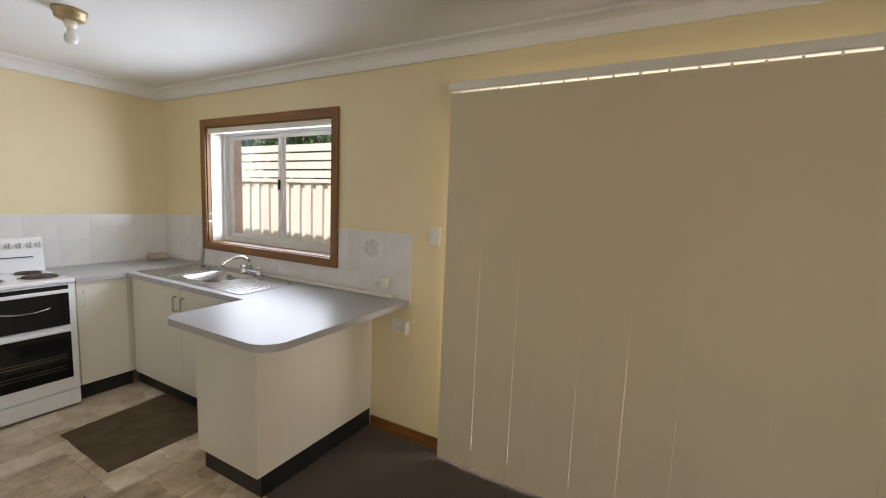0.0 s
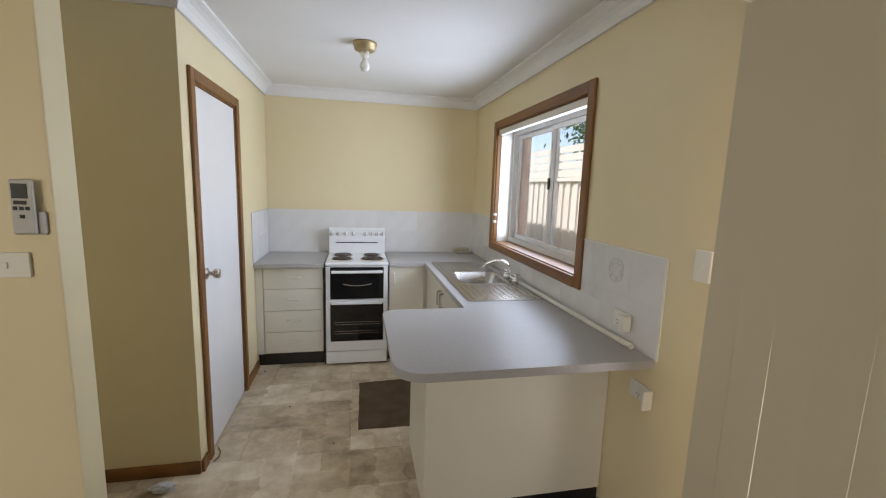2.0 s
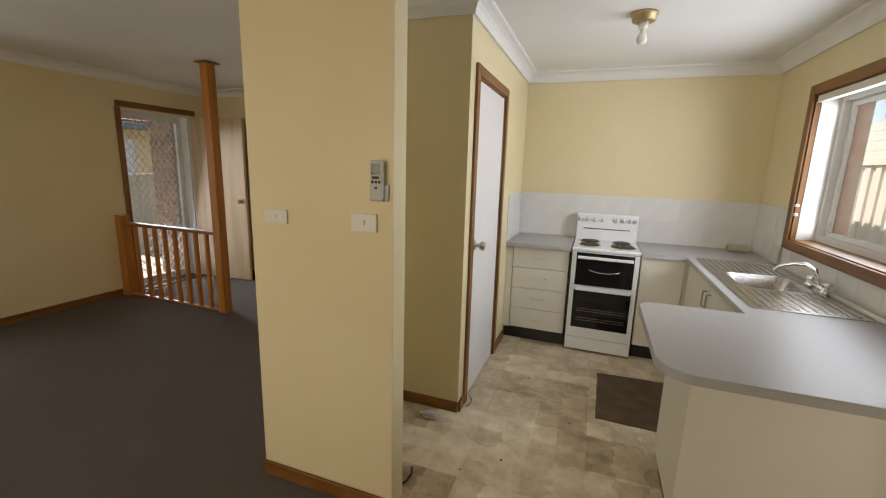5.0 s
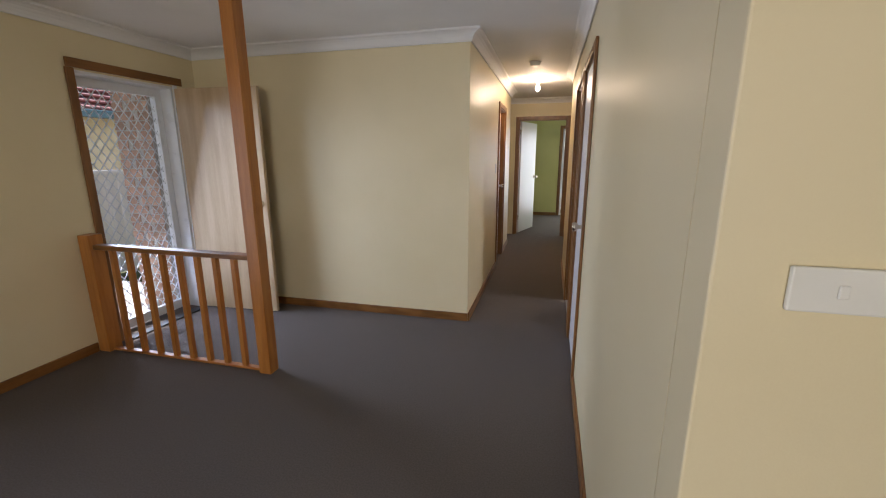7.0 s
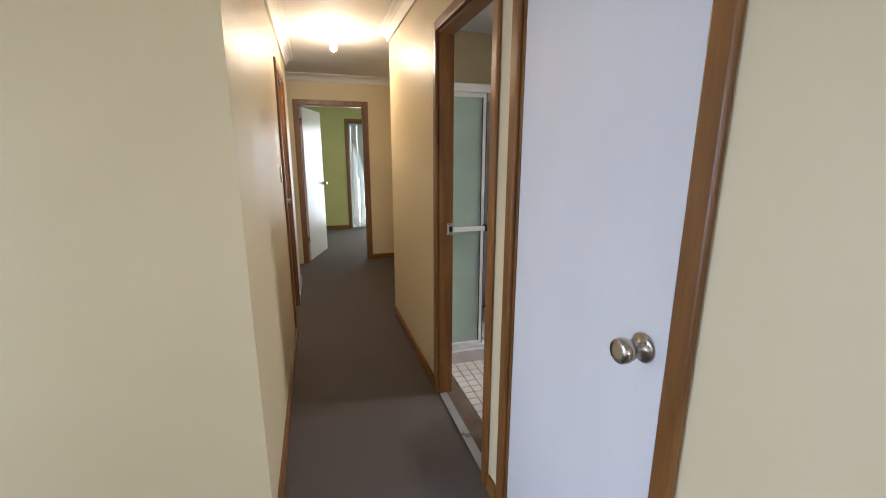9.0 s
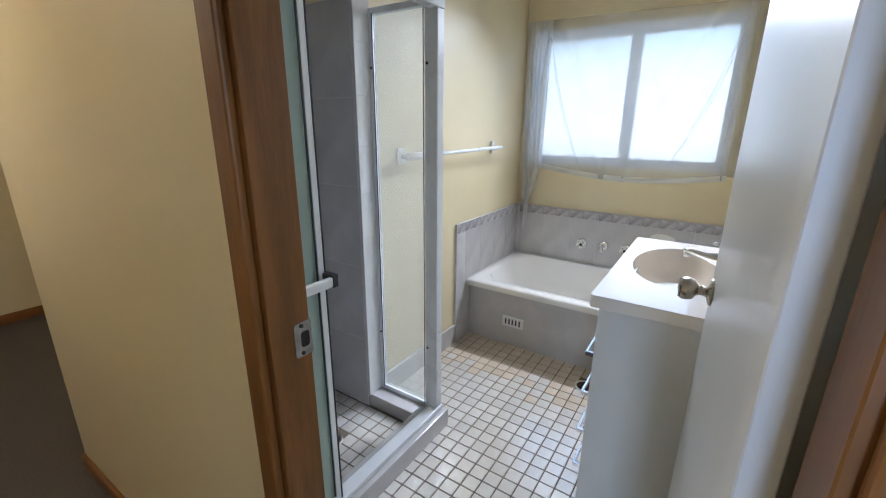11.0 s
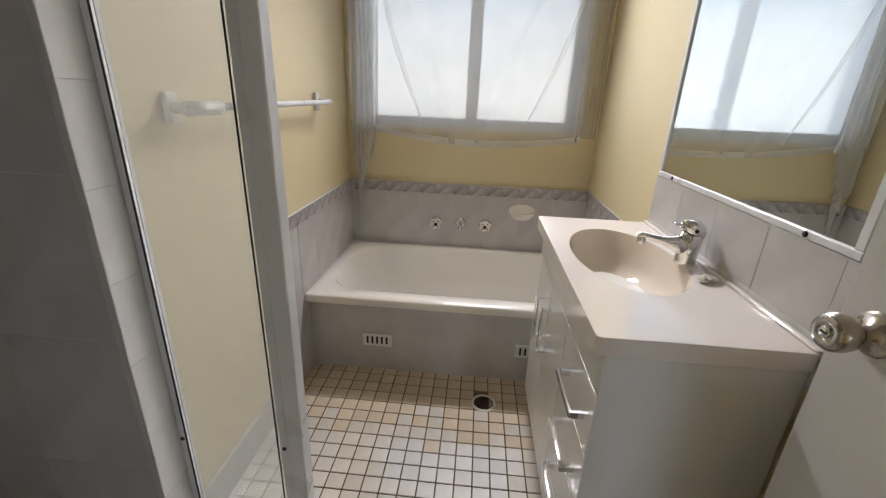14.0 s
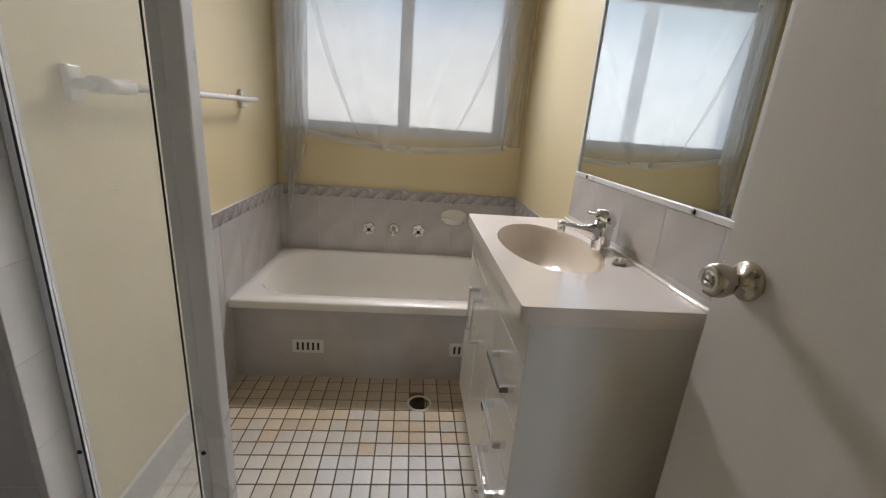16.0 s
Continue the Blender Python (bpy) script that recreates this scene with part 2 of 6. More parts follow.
def rounded(x0, y0, x1, y1, r, n=6, corners=(1, 1, 1, 1)):
    """A rectangle's outline with rounded corners, from (x0, y0) anticlockwise."""
    pts = []
    for k, (cx, cy, a) in enumerate(((x0, y0, 180), (x1, y0, 270), (x1, y1, 0), (x0, y1, 90))):
        q = r if corners[k] else 0
        ox, oy = cx + (q if cx == x0 else -q), cy + (q if cy == y0 else -q)
        if not q:
            pts.append((cx, cy))
            continue
        pts += [(ox + q * math.cos(radians(a + 90 * i / n)), oy + q * math.sin(radians(a + 90 * i / n))) for i in range(n + 1)]
    return pts


def lathe(profile, m=None, n=24):
    """(radius, height) rows turned round z."""
    bm = bmesh.new()
    rings = []
    for r, z in profile:
        if r < 1e-5:
            rings.append([bm.verts.new((0, 0, z))])
        else:
            rings.append([bm.verts.new((r * math.cos(2 * math.pi * i / n), r * math.sin(2 * math.pi * i / n), z)) for i in range(n)])
    for a, b in zip(rings, rings[1:]):
        for i in range(n):
            j = (i + 1) % n
            if len(a) == 1 and len(b) > 1:
                bm.faces.new((a[0], b[j], b[i]))
            elif len(b) == 1 and len(a) > 1:
                bm.faces.new((a[i], a[j], b[0]))
            elif len(a) > 1:
                bm.faces.new((a[i], a[j], b[j], b[i]))
    bmesh.ops.recalc_face_normals(bm, faces=bm.faces[:])
    for f in bm.faces:
        f.smooth = True
    if m is not None:
        bm.transform(m)
    return bm


def tube(points, r, n=10):
    """A round bar along points."""
    bm = bmesh.new()
    pts = [Vector(p) for p in points]
    rings = []
    side = None
    for k, p in enumerate(pts):
        d = ((pts[min(k + 1, len(pts) - 1)] - pts[max(k - 1, 0)])).normalized()
        if side is None:
            side = d.orthogonal().normalized()
        side = (side - d * side.dot(d)).normalized()
        other = d.cross(side)
        rings.append([bm.verts.new(p + r * (math.cos(2 * math.pi * i / n) * side + math.sin(2 * math.pi * i / n) * other)) for i in range(n)])
    for a, b in zip(rings, rings[1:]):
        for i in range(n):
            bm.faces.new((a[i], a[(i + 1) % n], b[(i + 1) % n], b[i]))
    bm.faces.new(rings[0][::-1])
    bm.faces.new(rings[-1])
    for f in bm.faces:
        f.smooth = len(f.verts) == 4
    bmesh.ops.recalc_face_normals(bm, faces=bm.faces[:])
    return bm


def join(*bms):
    out = bmesh.new()
    for b in bms:
        me = bpy.data.meshes.new("tmp")
        b.to_mesh(me)
        out.from_mesh(me)
        b.free()
        bpy.data.meshes.remove(me)
    return out


# where a room's own plan lies in the house
HOUSE_PLAN = Matrix()
BATH_PLAN = Matrix.Translation((0, -0.25, 0))
PORCH_PLAN = Matrix.Translation((0, 0.05, 0))
plan = HOUSE_PLAN


def part(name, bm, material, parent=None, label=""):
    """One mesh object from a bmesh, under a thing or a part."""
    me = bpy.data.meshes.new(name)
    bm.transform(plan)
    bm.to_mesh(me)
    bm.free()
    me.materials.append(material)
    ob = new(name, me)
    if parent:
        ob.parent = parent
        ob.matrix_parent_inverse = parent.matrix_world.inverted() if parent.parent is None else Matrix()
    if label:
        ob["label"] = label
    return ob


def thing(name, label, category, at=(0, 0, 0), group="", kind=""):
    """An Empty at a thing's base. Its parts are built in world places."""
    ob = new(name)
    ob.empty_display_size = 0.1
    ob.matrix_world = plan @ pose(*at)
    bpy.context.view_layer.update()
    return tagged(ob, label, category, group, kind)


def setting(name, bm, material, label, category):
    return tagged(part(name, bm, material), label, category, kind="structure")


def wall_boxes(x0, y0, x1, y1, z0=0.0, z1=2.4, holes=()):
    """The boxes of a wall with openings. holes: (from, to, bottom, top) along its longer side."""
    along_x = abs(x1 - x0) > abs(y1 - y0)
    lo, hi = (x0, x1) if along_x else (y0, y1)
    out, at = [], lo
    def put(a, b, c, d):
        if b - a > 1e-4 and d - c > 1e-4:
            out.append((a, y0, c, b, y1, d) if along_x else (x0, a, c, x1, b, d))
    for a, b, c, d in sorted(holes):
        put(at, a, z0, z1)
        put(a, b, z0, c)
        put(a, b, d, z1)
        at = b
    put(at, hi, z0, z1)
    return out

# ---- the large structure ----
setting("floor", solid((-6.45, -7.1, -0.1, 0.25, 7.4, 0.0)), CARPET, "worn dark brown carpet on a level floor", "carpet")
setting("ceiling", solid((-6.45, -7.1, 2.4, 0.25, 7.4, 2.5)), CEIL, "flat white painted plasterboard ceiling", "ceiling")
setting("wall_east", solid(*wall_boxes(0, -7.0, 0.25, 2.6, holes=[(-4.95, -3.0, 0, 2.1), (-2.09, -0.65, 1.09, 2.06), (0.25, 1.52, 1.13, 2.03)])), CREAM, "cream painted outer wall with windows and a glazed door", "wall")
setting("wall_kitchen_north", solid((-2.62, 0, 0, 0, 0.062, 2.4)), CREAM, "cream painted kitchen wall behind the cooker", "wall")
setting("wall_bathroom_south", solid((-2.62, 0.064, 0, 0, 0.135, 2.4)), CREAM, "cream painted bathroom wall behind the vanity", "wall")
setting("wall_hall_east", solid(*wall_boxes(-2.70, -2.61, -2.62, 2.30, holes=[(-0.74, -0.04, 0, 2.04), (0.15, 0.885, 0, 2.04)])), CREAM, "cream painted hall wall with two doorways", "wall")
setting("wall_stub", solid((-2.70, -2.72, 0, -2.0, -2.61, 2.4), bevel=0.004), CREAM, "short cream wall end between kitchen and living room", "wall")
setting("wall_pantry_south", solid((-2.62, -1.865, 0, -1.975, -1.765, 2.4)), CREAM, "cream pantry wall facing the empty fridge recess", "wall")
setting("wall_pantry_east", solid(*wall_boxes(-2.075, -1.765, -1.975, 0, holes=[(-1.72, -0.96, 0, 2.05)])), CREAM, "cream pantry wall with a white door", "wall")
setting("wall_bathroom_north", solid((-1.765, 1.58, 0, 0, 1.68, 2.4)), CREAM, "cream painted bathroom wall beside the bath", "wall")
setting("wall_shower_east", solid((-1.765, 1.68, 0, -1.665, 2.30, 2.4)), CREAM, "side wall of the shower recess", "wall")
setting("wall_shower_north", solid((-2.62, 2.13, 0, -1.765, 2.30, 2.4), (-1.665, 2.20, 0, -1.4, 2.30, 2.4)), CREAM, "back wall of the shower recess", "wall")
setting("wall_hall_west", solid(*wall_boxes(-3.67, 0.20, -3.57, 3.56, holes=[(2.04, 2.74, 0, 2.04)]), (-3.67, 0.10, 0, -3.57, 0.20, 2.4)), CREAM, "cream painted hall wall with one white door", "wall")
setting("wall_living_north", solid((-6.2, 0.10, 0, -3.67, 0.20, 2.4)), CREAM, "wide cream wall behind the open front door", "wall")
setting("wall_living_west", solid(*wall_boxes(-6.45, -7.0, -6.2, 0.20, holes=[(-4.3, -2.55, 0, 2.1), (-0.97, -0.15, 0, 2.05)])), CREAM, "cream living room wall with a glazed door and the front door", "wall")
# this wall's window opening is invented to go with the south fill lamp
setting("wall_living_south", solid(*wall_boxes(-6.45, -7.1, 0.25, -7.0, holes=[(-4.4, -2.0, 0.9, 2.06)])), CREAM, "plain cream living room wall with an added, unseen window opening", "wall")
setting("wall_hall_end", solid(*wall_boxes(-4.7, 4.39, -1.4, 4.49, holes=[(-3.498, -2.676, 0, 2.05)])), CREAM, "cream hall end wall with an open doorway", "wall")
setting("wall_hall_alcove", solid((-4.8, 3.46, 0, -3.67, 3.56, 2.4), (-4.8, 3.56, 0, -4.7, 4.49, 2.4), (-1.4, 2.20, 0, -1.3, 4.49, 2.4)), CREAM, "plain cream walls closing the cross passage", "wall")
setting("wall_bedroom", solid(*wall_boxes(-5.0, 7.05, -1.0, 7.17, holes=[(-2.69, -1.2, 0, 2.05)]), (-5.1, 4.49, 0, -5.0, 7.17, 2.4), (-1.0, 4.49, 0, -0.9, 7.17, 2.4), (-5.0, 4.492, 0, -3.5, 4.50, 2.4), (-2.674, 4.492, 0, -1.0, 4.50, 2.4)), GREEN, "pale green bedroom walls with a glazed door", "wall")


def cove(name, runs):
    """Coved cornice along runs (x0, y0, x1, y1, nx, ny): the wall's line and the way into the room."""
    bm = bmesh.new()
    s = 0.085
    arc = [(0.004, 2.4 - s), (0.014, 2.4 - s)] + [(s - (s - 0.014) * math.cos(radians(a)), 2.4 - s + (s - 0.014) * math.sin(radians(a)) ) for a in (12, 30, 50, 70, 84)] + [(s, 2.388), (s, 2.4)]
    for x0, y0, x1, y1, nx, ny in runs:
        ends = []
        for x, y, fx, fy in ((x0, y0, x1, y1), (x1, y1, x0, y0)):
            out = Vector((x - fx, y - fy)).normalized()
            mitre = 0.0
            for a0, b0, a1, b1, mx, my in runs:
                if (mx, my) != (nx, ny) and min(math.hypot(a0 - x, b0 - y), math.hypot(a1 - x, b1 - y)) < 0.002:
                    mitre = out.x * mx + out.y * my
            ends.append([bm.verts.new((x + nx * d + out.x * d * mitre, y + ny * d + out.y * d * mitre, z)) for d, z in arc])
        for i in range(len(arc) - 1):
            bm.faces.new((ends[0][i], ends[1][i], ends[1][i + 1], ends[0][i + 1]))
    bmesh.ops.recalc_face_normals(bm, faces=bm.faces[:])
    ob = setting(name, bm, CEIL, "white coved plaster cornice along the ceiling", "cornice")
    mod = ob.modifiers.new("thick", "SOLIDIFY")
    mod.thickness = 0.003
    return ob


cove("cornice", [
    (0, -7, 0, 0, -1, 0), (0, 0, -1.975, 0, 0, -1), (-1.975, 0, -1.975, -1.865, 1, 0), (-1.975, -1.865, -2.62, -1.865, 0, -1),
    (-2.62, -1.865, -2.62, -2.61, 1, 0), (-2.62, -2.61, -2.0, -2.61, 0, 1), (-2.0, -2.61, -2.0, -2.72, 1, 0), (-2.0, -2.72, -2.70, -2.72, 0, -1),
    (-2.70, -2.72, -2.70, 2.30, -1, 0), (-2.70, 2.30, -1.4, 2.30, 0, 1), (-1.4, 4.39, -4.7, 4.39, 0, -1), (-3.57, 3.56, -3.57, 0.10, 1, 0),
    (-3.57, 0.10, -6.2, 0.10, 0, -1), (-6.2, 0.10, -6.2, -7, 1, 0), (-6.2, -7, 0, -7, 0, 1), (-5, 7.05, -1, 7.05, 0, -1)])


def skirting(name, runs, h=0.072, t=0.016):
    boxes = []
    for x0, y0, x1, y1, nx, ny in runs:
        boxes.append((min(x0, x1) + min(nx * t, 0), min(y0, y1) + min(ny * t, 0), 0.0, max(x0, x1) + max(nx * t, 0), max(y0, y1) + max(ny * t, 0), h))
    return setting(name, solid(*boxes, bevel=0.003, seg=1), TIMBER_Y, "stained timber skirting board along the wall", "skirting")


skirting("baseboard", [
    (0, -3.0, 0, -2.455, -1, 0), (-1.975, -0.89, -1.975, -0.57, 1, 0), (-1.975, -1.865, -1.975, -1.79, 1, 0), (-1.975, -1.865, -2.60, -1.865, 0, -1),
    (-2.0, -2.72, -2.70, -2.72, 0, -1), (-2.70, -2.72, -2.70, -0.792, -1, 0), (-2.70, 0.012, -2.70, 0.098, -1, 0), (-2.70, 0.928, -2.70, 2.30, -1, 0), (-2.70, 2.30, -1.4, 2.30, 0, 1),
    (-2.624, 4.39, -1.4, 4.39, 0, -1), (-3.57, 0.10, -3.57, 1.988, 1, 0), (-3.57, 2.792, -3.57, 3.56, 1, 0), (-3.67, 3.56, -4.7, 3.56, 0, 1),
    (-3.57, 0.10, -6.2, 0.10, 0, -1), (-6.2, -1.155, -6.2, -2.49, 1, 0), (-6.2, -4.36, -6.2, -7, 1, 0), (-5, 7.05, -2.742, 7.05, 0, -1), (-0.0, -5.0, -0.0, -7.0, -1, 0)])


def door_frame(parent, x0, x1, a, b, top, along="y", mat=None, sides=(1, 1), w=0.058, stop=True):
    """Jambs and architraves round an opening a to b in a wall that spans x0 to x1 (swap x and y for along='x')."""
    mat = mat or TIMBER
    def box(u0, v0, z0, u1, v1, z1):
        return (u0, v0, z0, u1, v1, z1) if along == "y" else (v0, u0, z0, v1, u1, z1)
    j = 0.02
    part("jamb", solid(box(x0 - 0.001, a - 0.001, 0, x1 + 0.001, a + j, top), bevel=0.002, seg=1), mat, parent)
    part("jamb", solid(box(x0 - 0.001, b - j, 0, x1 + 0.001, b + 0.001, top), bevel=0.002, seg=1), mat, parent)
    part("head_jamb", solid(box(x0 - 0.001, a + j, top - j, x1 + 0.001, b - j, top + 0.001), bevel=0.002, seg=1), mat, parent)
    for k, s in enumerate(sides):
        if not s:
            continue
        u0, u1 = (x0 - 0.018, x0 - 0.0015) if k == 0 else (x1 + 0.0015, x1 + 0.018)
        part("architrave", solid(box(u0, a - w + 0.008, 0, u1, a + 0.008, top + w - 0.008), bevel=0.005), mat, parent)
        part("architrave", solid(box(u0, b - 0.008, 0, u1, b + w - 0.008, top + w - 0.008), bevel=0.005), mat, parent)
        part("architrave", solid(box(u0 + 0.0005, a + 0.008, top - 0.008, u1 - 0.0005, b - 0.008, top + w - 0.008), bevel=0.005), mat, parent)


def knob(m, mat, parent, name="door_handle"):
    """A round door knob standing out along the pose's z."""
    prof = [(0, 0), (0.032, 0), (0.033, 0.004), (0.028, 0.008), (0.013, 0.012), (0.011, 0.028), (0.016, 0.034), (0.025, 0.040), (0.028, 0.052), (0.027, 0.064), (0.022, 0.068), (0.012, 0.069), (0, 0.067)]
    return part(name, lathe(prof, m), mat, parent, "round metal door knob")


def leaf(parent, hinge, length, turn, top, mat, knob_z=1.02, knob_mat=None, thick=0.036, both=True, label=""):
    """A flush door leaf from its hinge, turned by degrees from +x."""
    m = pose(hinge[0], hinge[1], 0, 0, 0, turn)
    bm = solid((0.003, -thick / 2, 0.012, length, thick / 2, top), bevel=0.002, seg=1)
    bm.transform(m)
    ob = part("door_leaf", bm, mat, parent, label)
    for s in ((1, -1) if both else (1,)):
        knob(m @ pose(length - 0.06, s * thick / 2, knob_z, -90 * s), knob_mat or NICKEL, parent)
    for z in (0.25, 1.8):
        part("hinge", join(tube([(0, 0, 0), (0, 0, 0.09)], 0.006, 8), solid((-0.002, -0.016, 0.004, 0.001, 0.016, 0.086))), NICKEL, parent).matrix_world = pose(hinge[0], hinge[1], z, 0, 0, turn)
    return ob


def prism_hole(outline, holes, z0, z1):
    """An outline with holes, pulled up from z0 to z1."""
    bm = bmesh.new()
    for loop in (outline, *holes):
        vs = [bm.verts.new((x, y, z0)) for x, y in loop]
        for a, b in zip(vs, vs[1:] + vs[:1]):
            bm.edges.new((a, b))
    bmesh.ops.triangle_fill(bm, use_beauty=True, use_dissolve=False, edges=bm.edges[:], normal=(0, 0, 1))
    up = bmesh.ops.extrude_face_region(bm, geom=bm.faces[:])
    bmesh.ops.translate(bm, vec=(0, 0, z1 - z0), verts=[v for v in up["geom"] if isinstance(v, bmesh.types.BMVert)])
    bmesh.ops.recalc_face_normals(bm, faces=bm.faces[:])
    return bm


# doors
d = thing("door_1", "white flush pantry door, closed, in a stained timber frame", "door", (-2.02, -1.34, 0), kind="structure")
door_frame(d, -2.075, -1.975, -1.72, -0.96, 2.05)
leaf(d, (-1.995, -0.982), 0.716, -90, 2.026, DOOR_WHITE, 1.04)
d = thing("door_2", "white linen cupboard door, closed, in a timber frame", "door", (-2.65, -0.39, 0), kind="structure")
door_frame(d, -2.70, -2.62, -0.74, -0.04, 2.04, sides=(1, 0), w=0.05)
leaf(d, (-2.681, -0.062), 0.656, -90, 2.016, DOOR_WHITE, 1.02)
d = thing("door_3", "white bathroom door standing open against the wall", "door", (-2.65, 0.52, 0), kind="structure")
door_frame(d, -2.70, -2.62, 0.15, 0.885, 2.04, sides=(1, 0), w=0.05)
leaf(d, (-2.597, 0.192), 0.708, 3.0, 2.016, DOOR_WHITE, 1.02)
m = pose(-2.597, 0.192, 0, 0, 0, 3.0) @ pose(0.648, 0.018, 1.02, -90)
part("knob_face", lathe([(0.0105, 0.0685), (0.0115, 0.0705), (0.023, 0.0705), (0.0245, 0.0675)], m, 24), STEEL, d, "brushed knob face")
part("privacy_button", lathe([(0, 0.0725), (0.0075, 0.0725), (0.0085, 0.0705), (0.0085, 0.067)], m, 16), CHROME, d, "round privacy button")
sl = solid((-0.0055, -0.0012, 0.0724, 0.0055, 0.0012, 0.0730))
sl.transform(m)
part("button_slot", sl, BLACK, d)
# strike plate with a rounded lip, a latch hole and two screws
sp = prism_hole(rounded(-0.034, -0.019, 0.034, 0.019, 0.006, 4), [rounded(-0.017, -0.006, 0.015, 0.013, 0.007, 4)], 0, 0.002)
sp.transform(pose(-2.637, 0.8648, 1.018) @ Matrix(((0, 1, 0, 0), (0, 0, -1, 0), (1, 0, 0, 0), (0, 0, 0, 1))))
part("strike_plate", sp, STEEL, d, "worn steel strike plate")
part("strike_hole", solid((-2.646, 0.8640, 0.999, -2.622, 0.8646, 1.035)), BLACK, d)
for z in (0.990, 1.045):
    part("screw", lathe([(0, 0.003), (0.0035, 0.0026), (0.004, 0)], pose(-2.640, 0.8632, z, 90), 10), BLACK_RUBBER, d)
d = thing("door_4", "white bedroom door, closed, in a timber frame", "door", (-3.62, 2.39, 0), kind="structure")
door_frame(d, -3.67, -3.57, 2.04, 2.74, 2.04)
leaf(d, (-3.645, 2.062), 0.656, 90, 2.016, DOOR_WHITE, 1.02)
d = thing("door_5", "white bedroom door standing ajar at the hall end", "door", (-3.09, 4.44, 0), kind="structure")
door_frame(d, 4.39, 4.49, -3.498, -2.676, 2.05, along="x")
leaf(d, (-3.470, 4.50), 0.77, 72, 2.026, DOOR_WHITE, 1.02)
d = thing("door_6", "pale veneered front door standing wide open inside", "front door", (-6.3, -0.6, 0), kind="structure")
part("jamb", solid((-6.449, -0.9705, 0, -6.205, -0.95, 2.05), (-6.449, -0.17, 0, -6.205, -0.1495, 2.05), bevel=0.002, seg=1), ALU, d, "white metal door lining")
part("head_jamb", solid((-6.449, -0.95, 2.03, -6.205, -0.17, 2.0505), bevel=0.002, seg=1), ALU, d, "white metal door lining")
part("architrave", solid((-6.1985, -1.02, 0.0, -6.182, -0.962, 2.061), bevel=0.005), TIMBER, d)
part("architrave", solid((-6.1985, -0.158, 0.0, -6.186, -0.115, 2.061), bevel=0.004), ALU, d, "white metal strip")
leaf(d, (-6.17, -0.155), 0.81, 3, 2.03, VENEER, 1.03, BRASS)


def loft(rings, cap_first=False, cap_last=True, smooth=True):
    """Rings of points of equal count, skinned one to the next."""
    bm = bmesh.new()
    vs = [[bm.verts.new(p) for p in ring] for ring in rings]
    n = len(vs[0])
    for a, b in zip(vs, vs[1:]):
        for i in range(n):
            f = bm.faces.new((a[i], a[(i + 1) % n], b[(i + 1) % n], b[i]))
            f.smooth = smooth
    if cap_first:
        bm.faces.new(vs[0][::-1])
    if cap_last:
        bm.faces.new(vs[-1])
    bmesh.ops.recalc_face_normals(bm, faces=bm.faces[:])
    return bm


def at_z(outline, z):
    return [(x, y, z) for x, y in outline]


def ellipse(cx, cy, rx, ry, n=40):
    return [(cx + rx * math.cos(2 * math.pi * i / n), cy + ry * math.sin(2 * math.pi * i / n)) for i in range(n)]


def d_handle(a, b, out, r, mat, parent, name="handle"):
    """A bent bar handle from a to b that stands out by a vector."""
    a, b, o = Vector(a), Vector(b), Vector(out)
    d = (b - a).normalized() * 0.012
    return part(name, tube([a, a + o * 0.75, a + o * 0.95 + d * 0.3, a + o + d, b + o - d, b + o * 0.95 - d * 0.3, b + o * 0.75, b], r, 8), mat, parent)


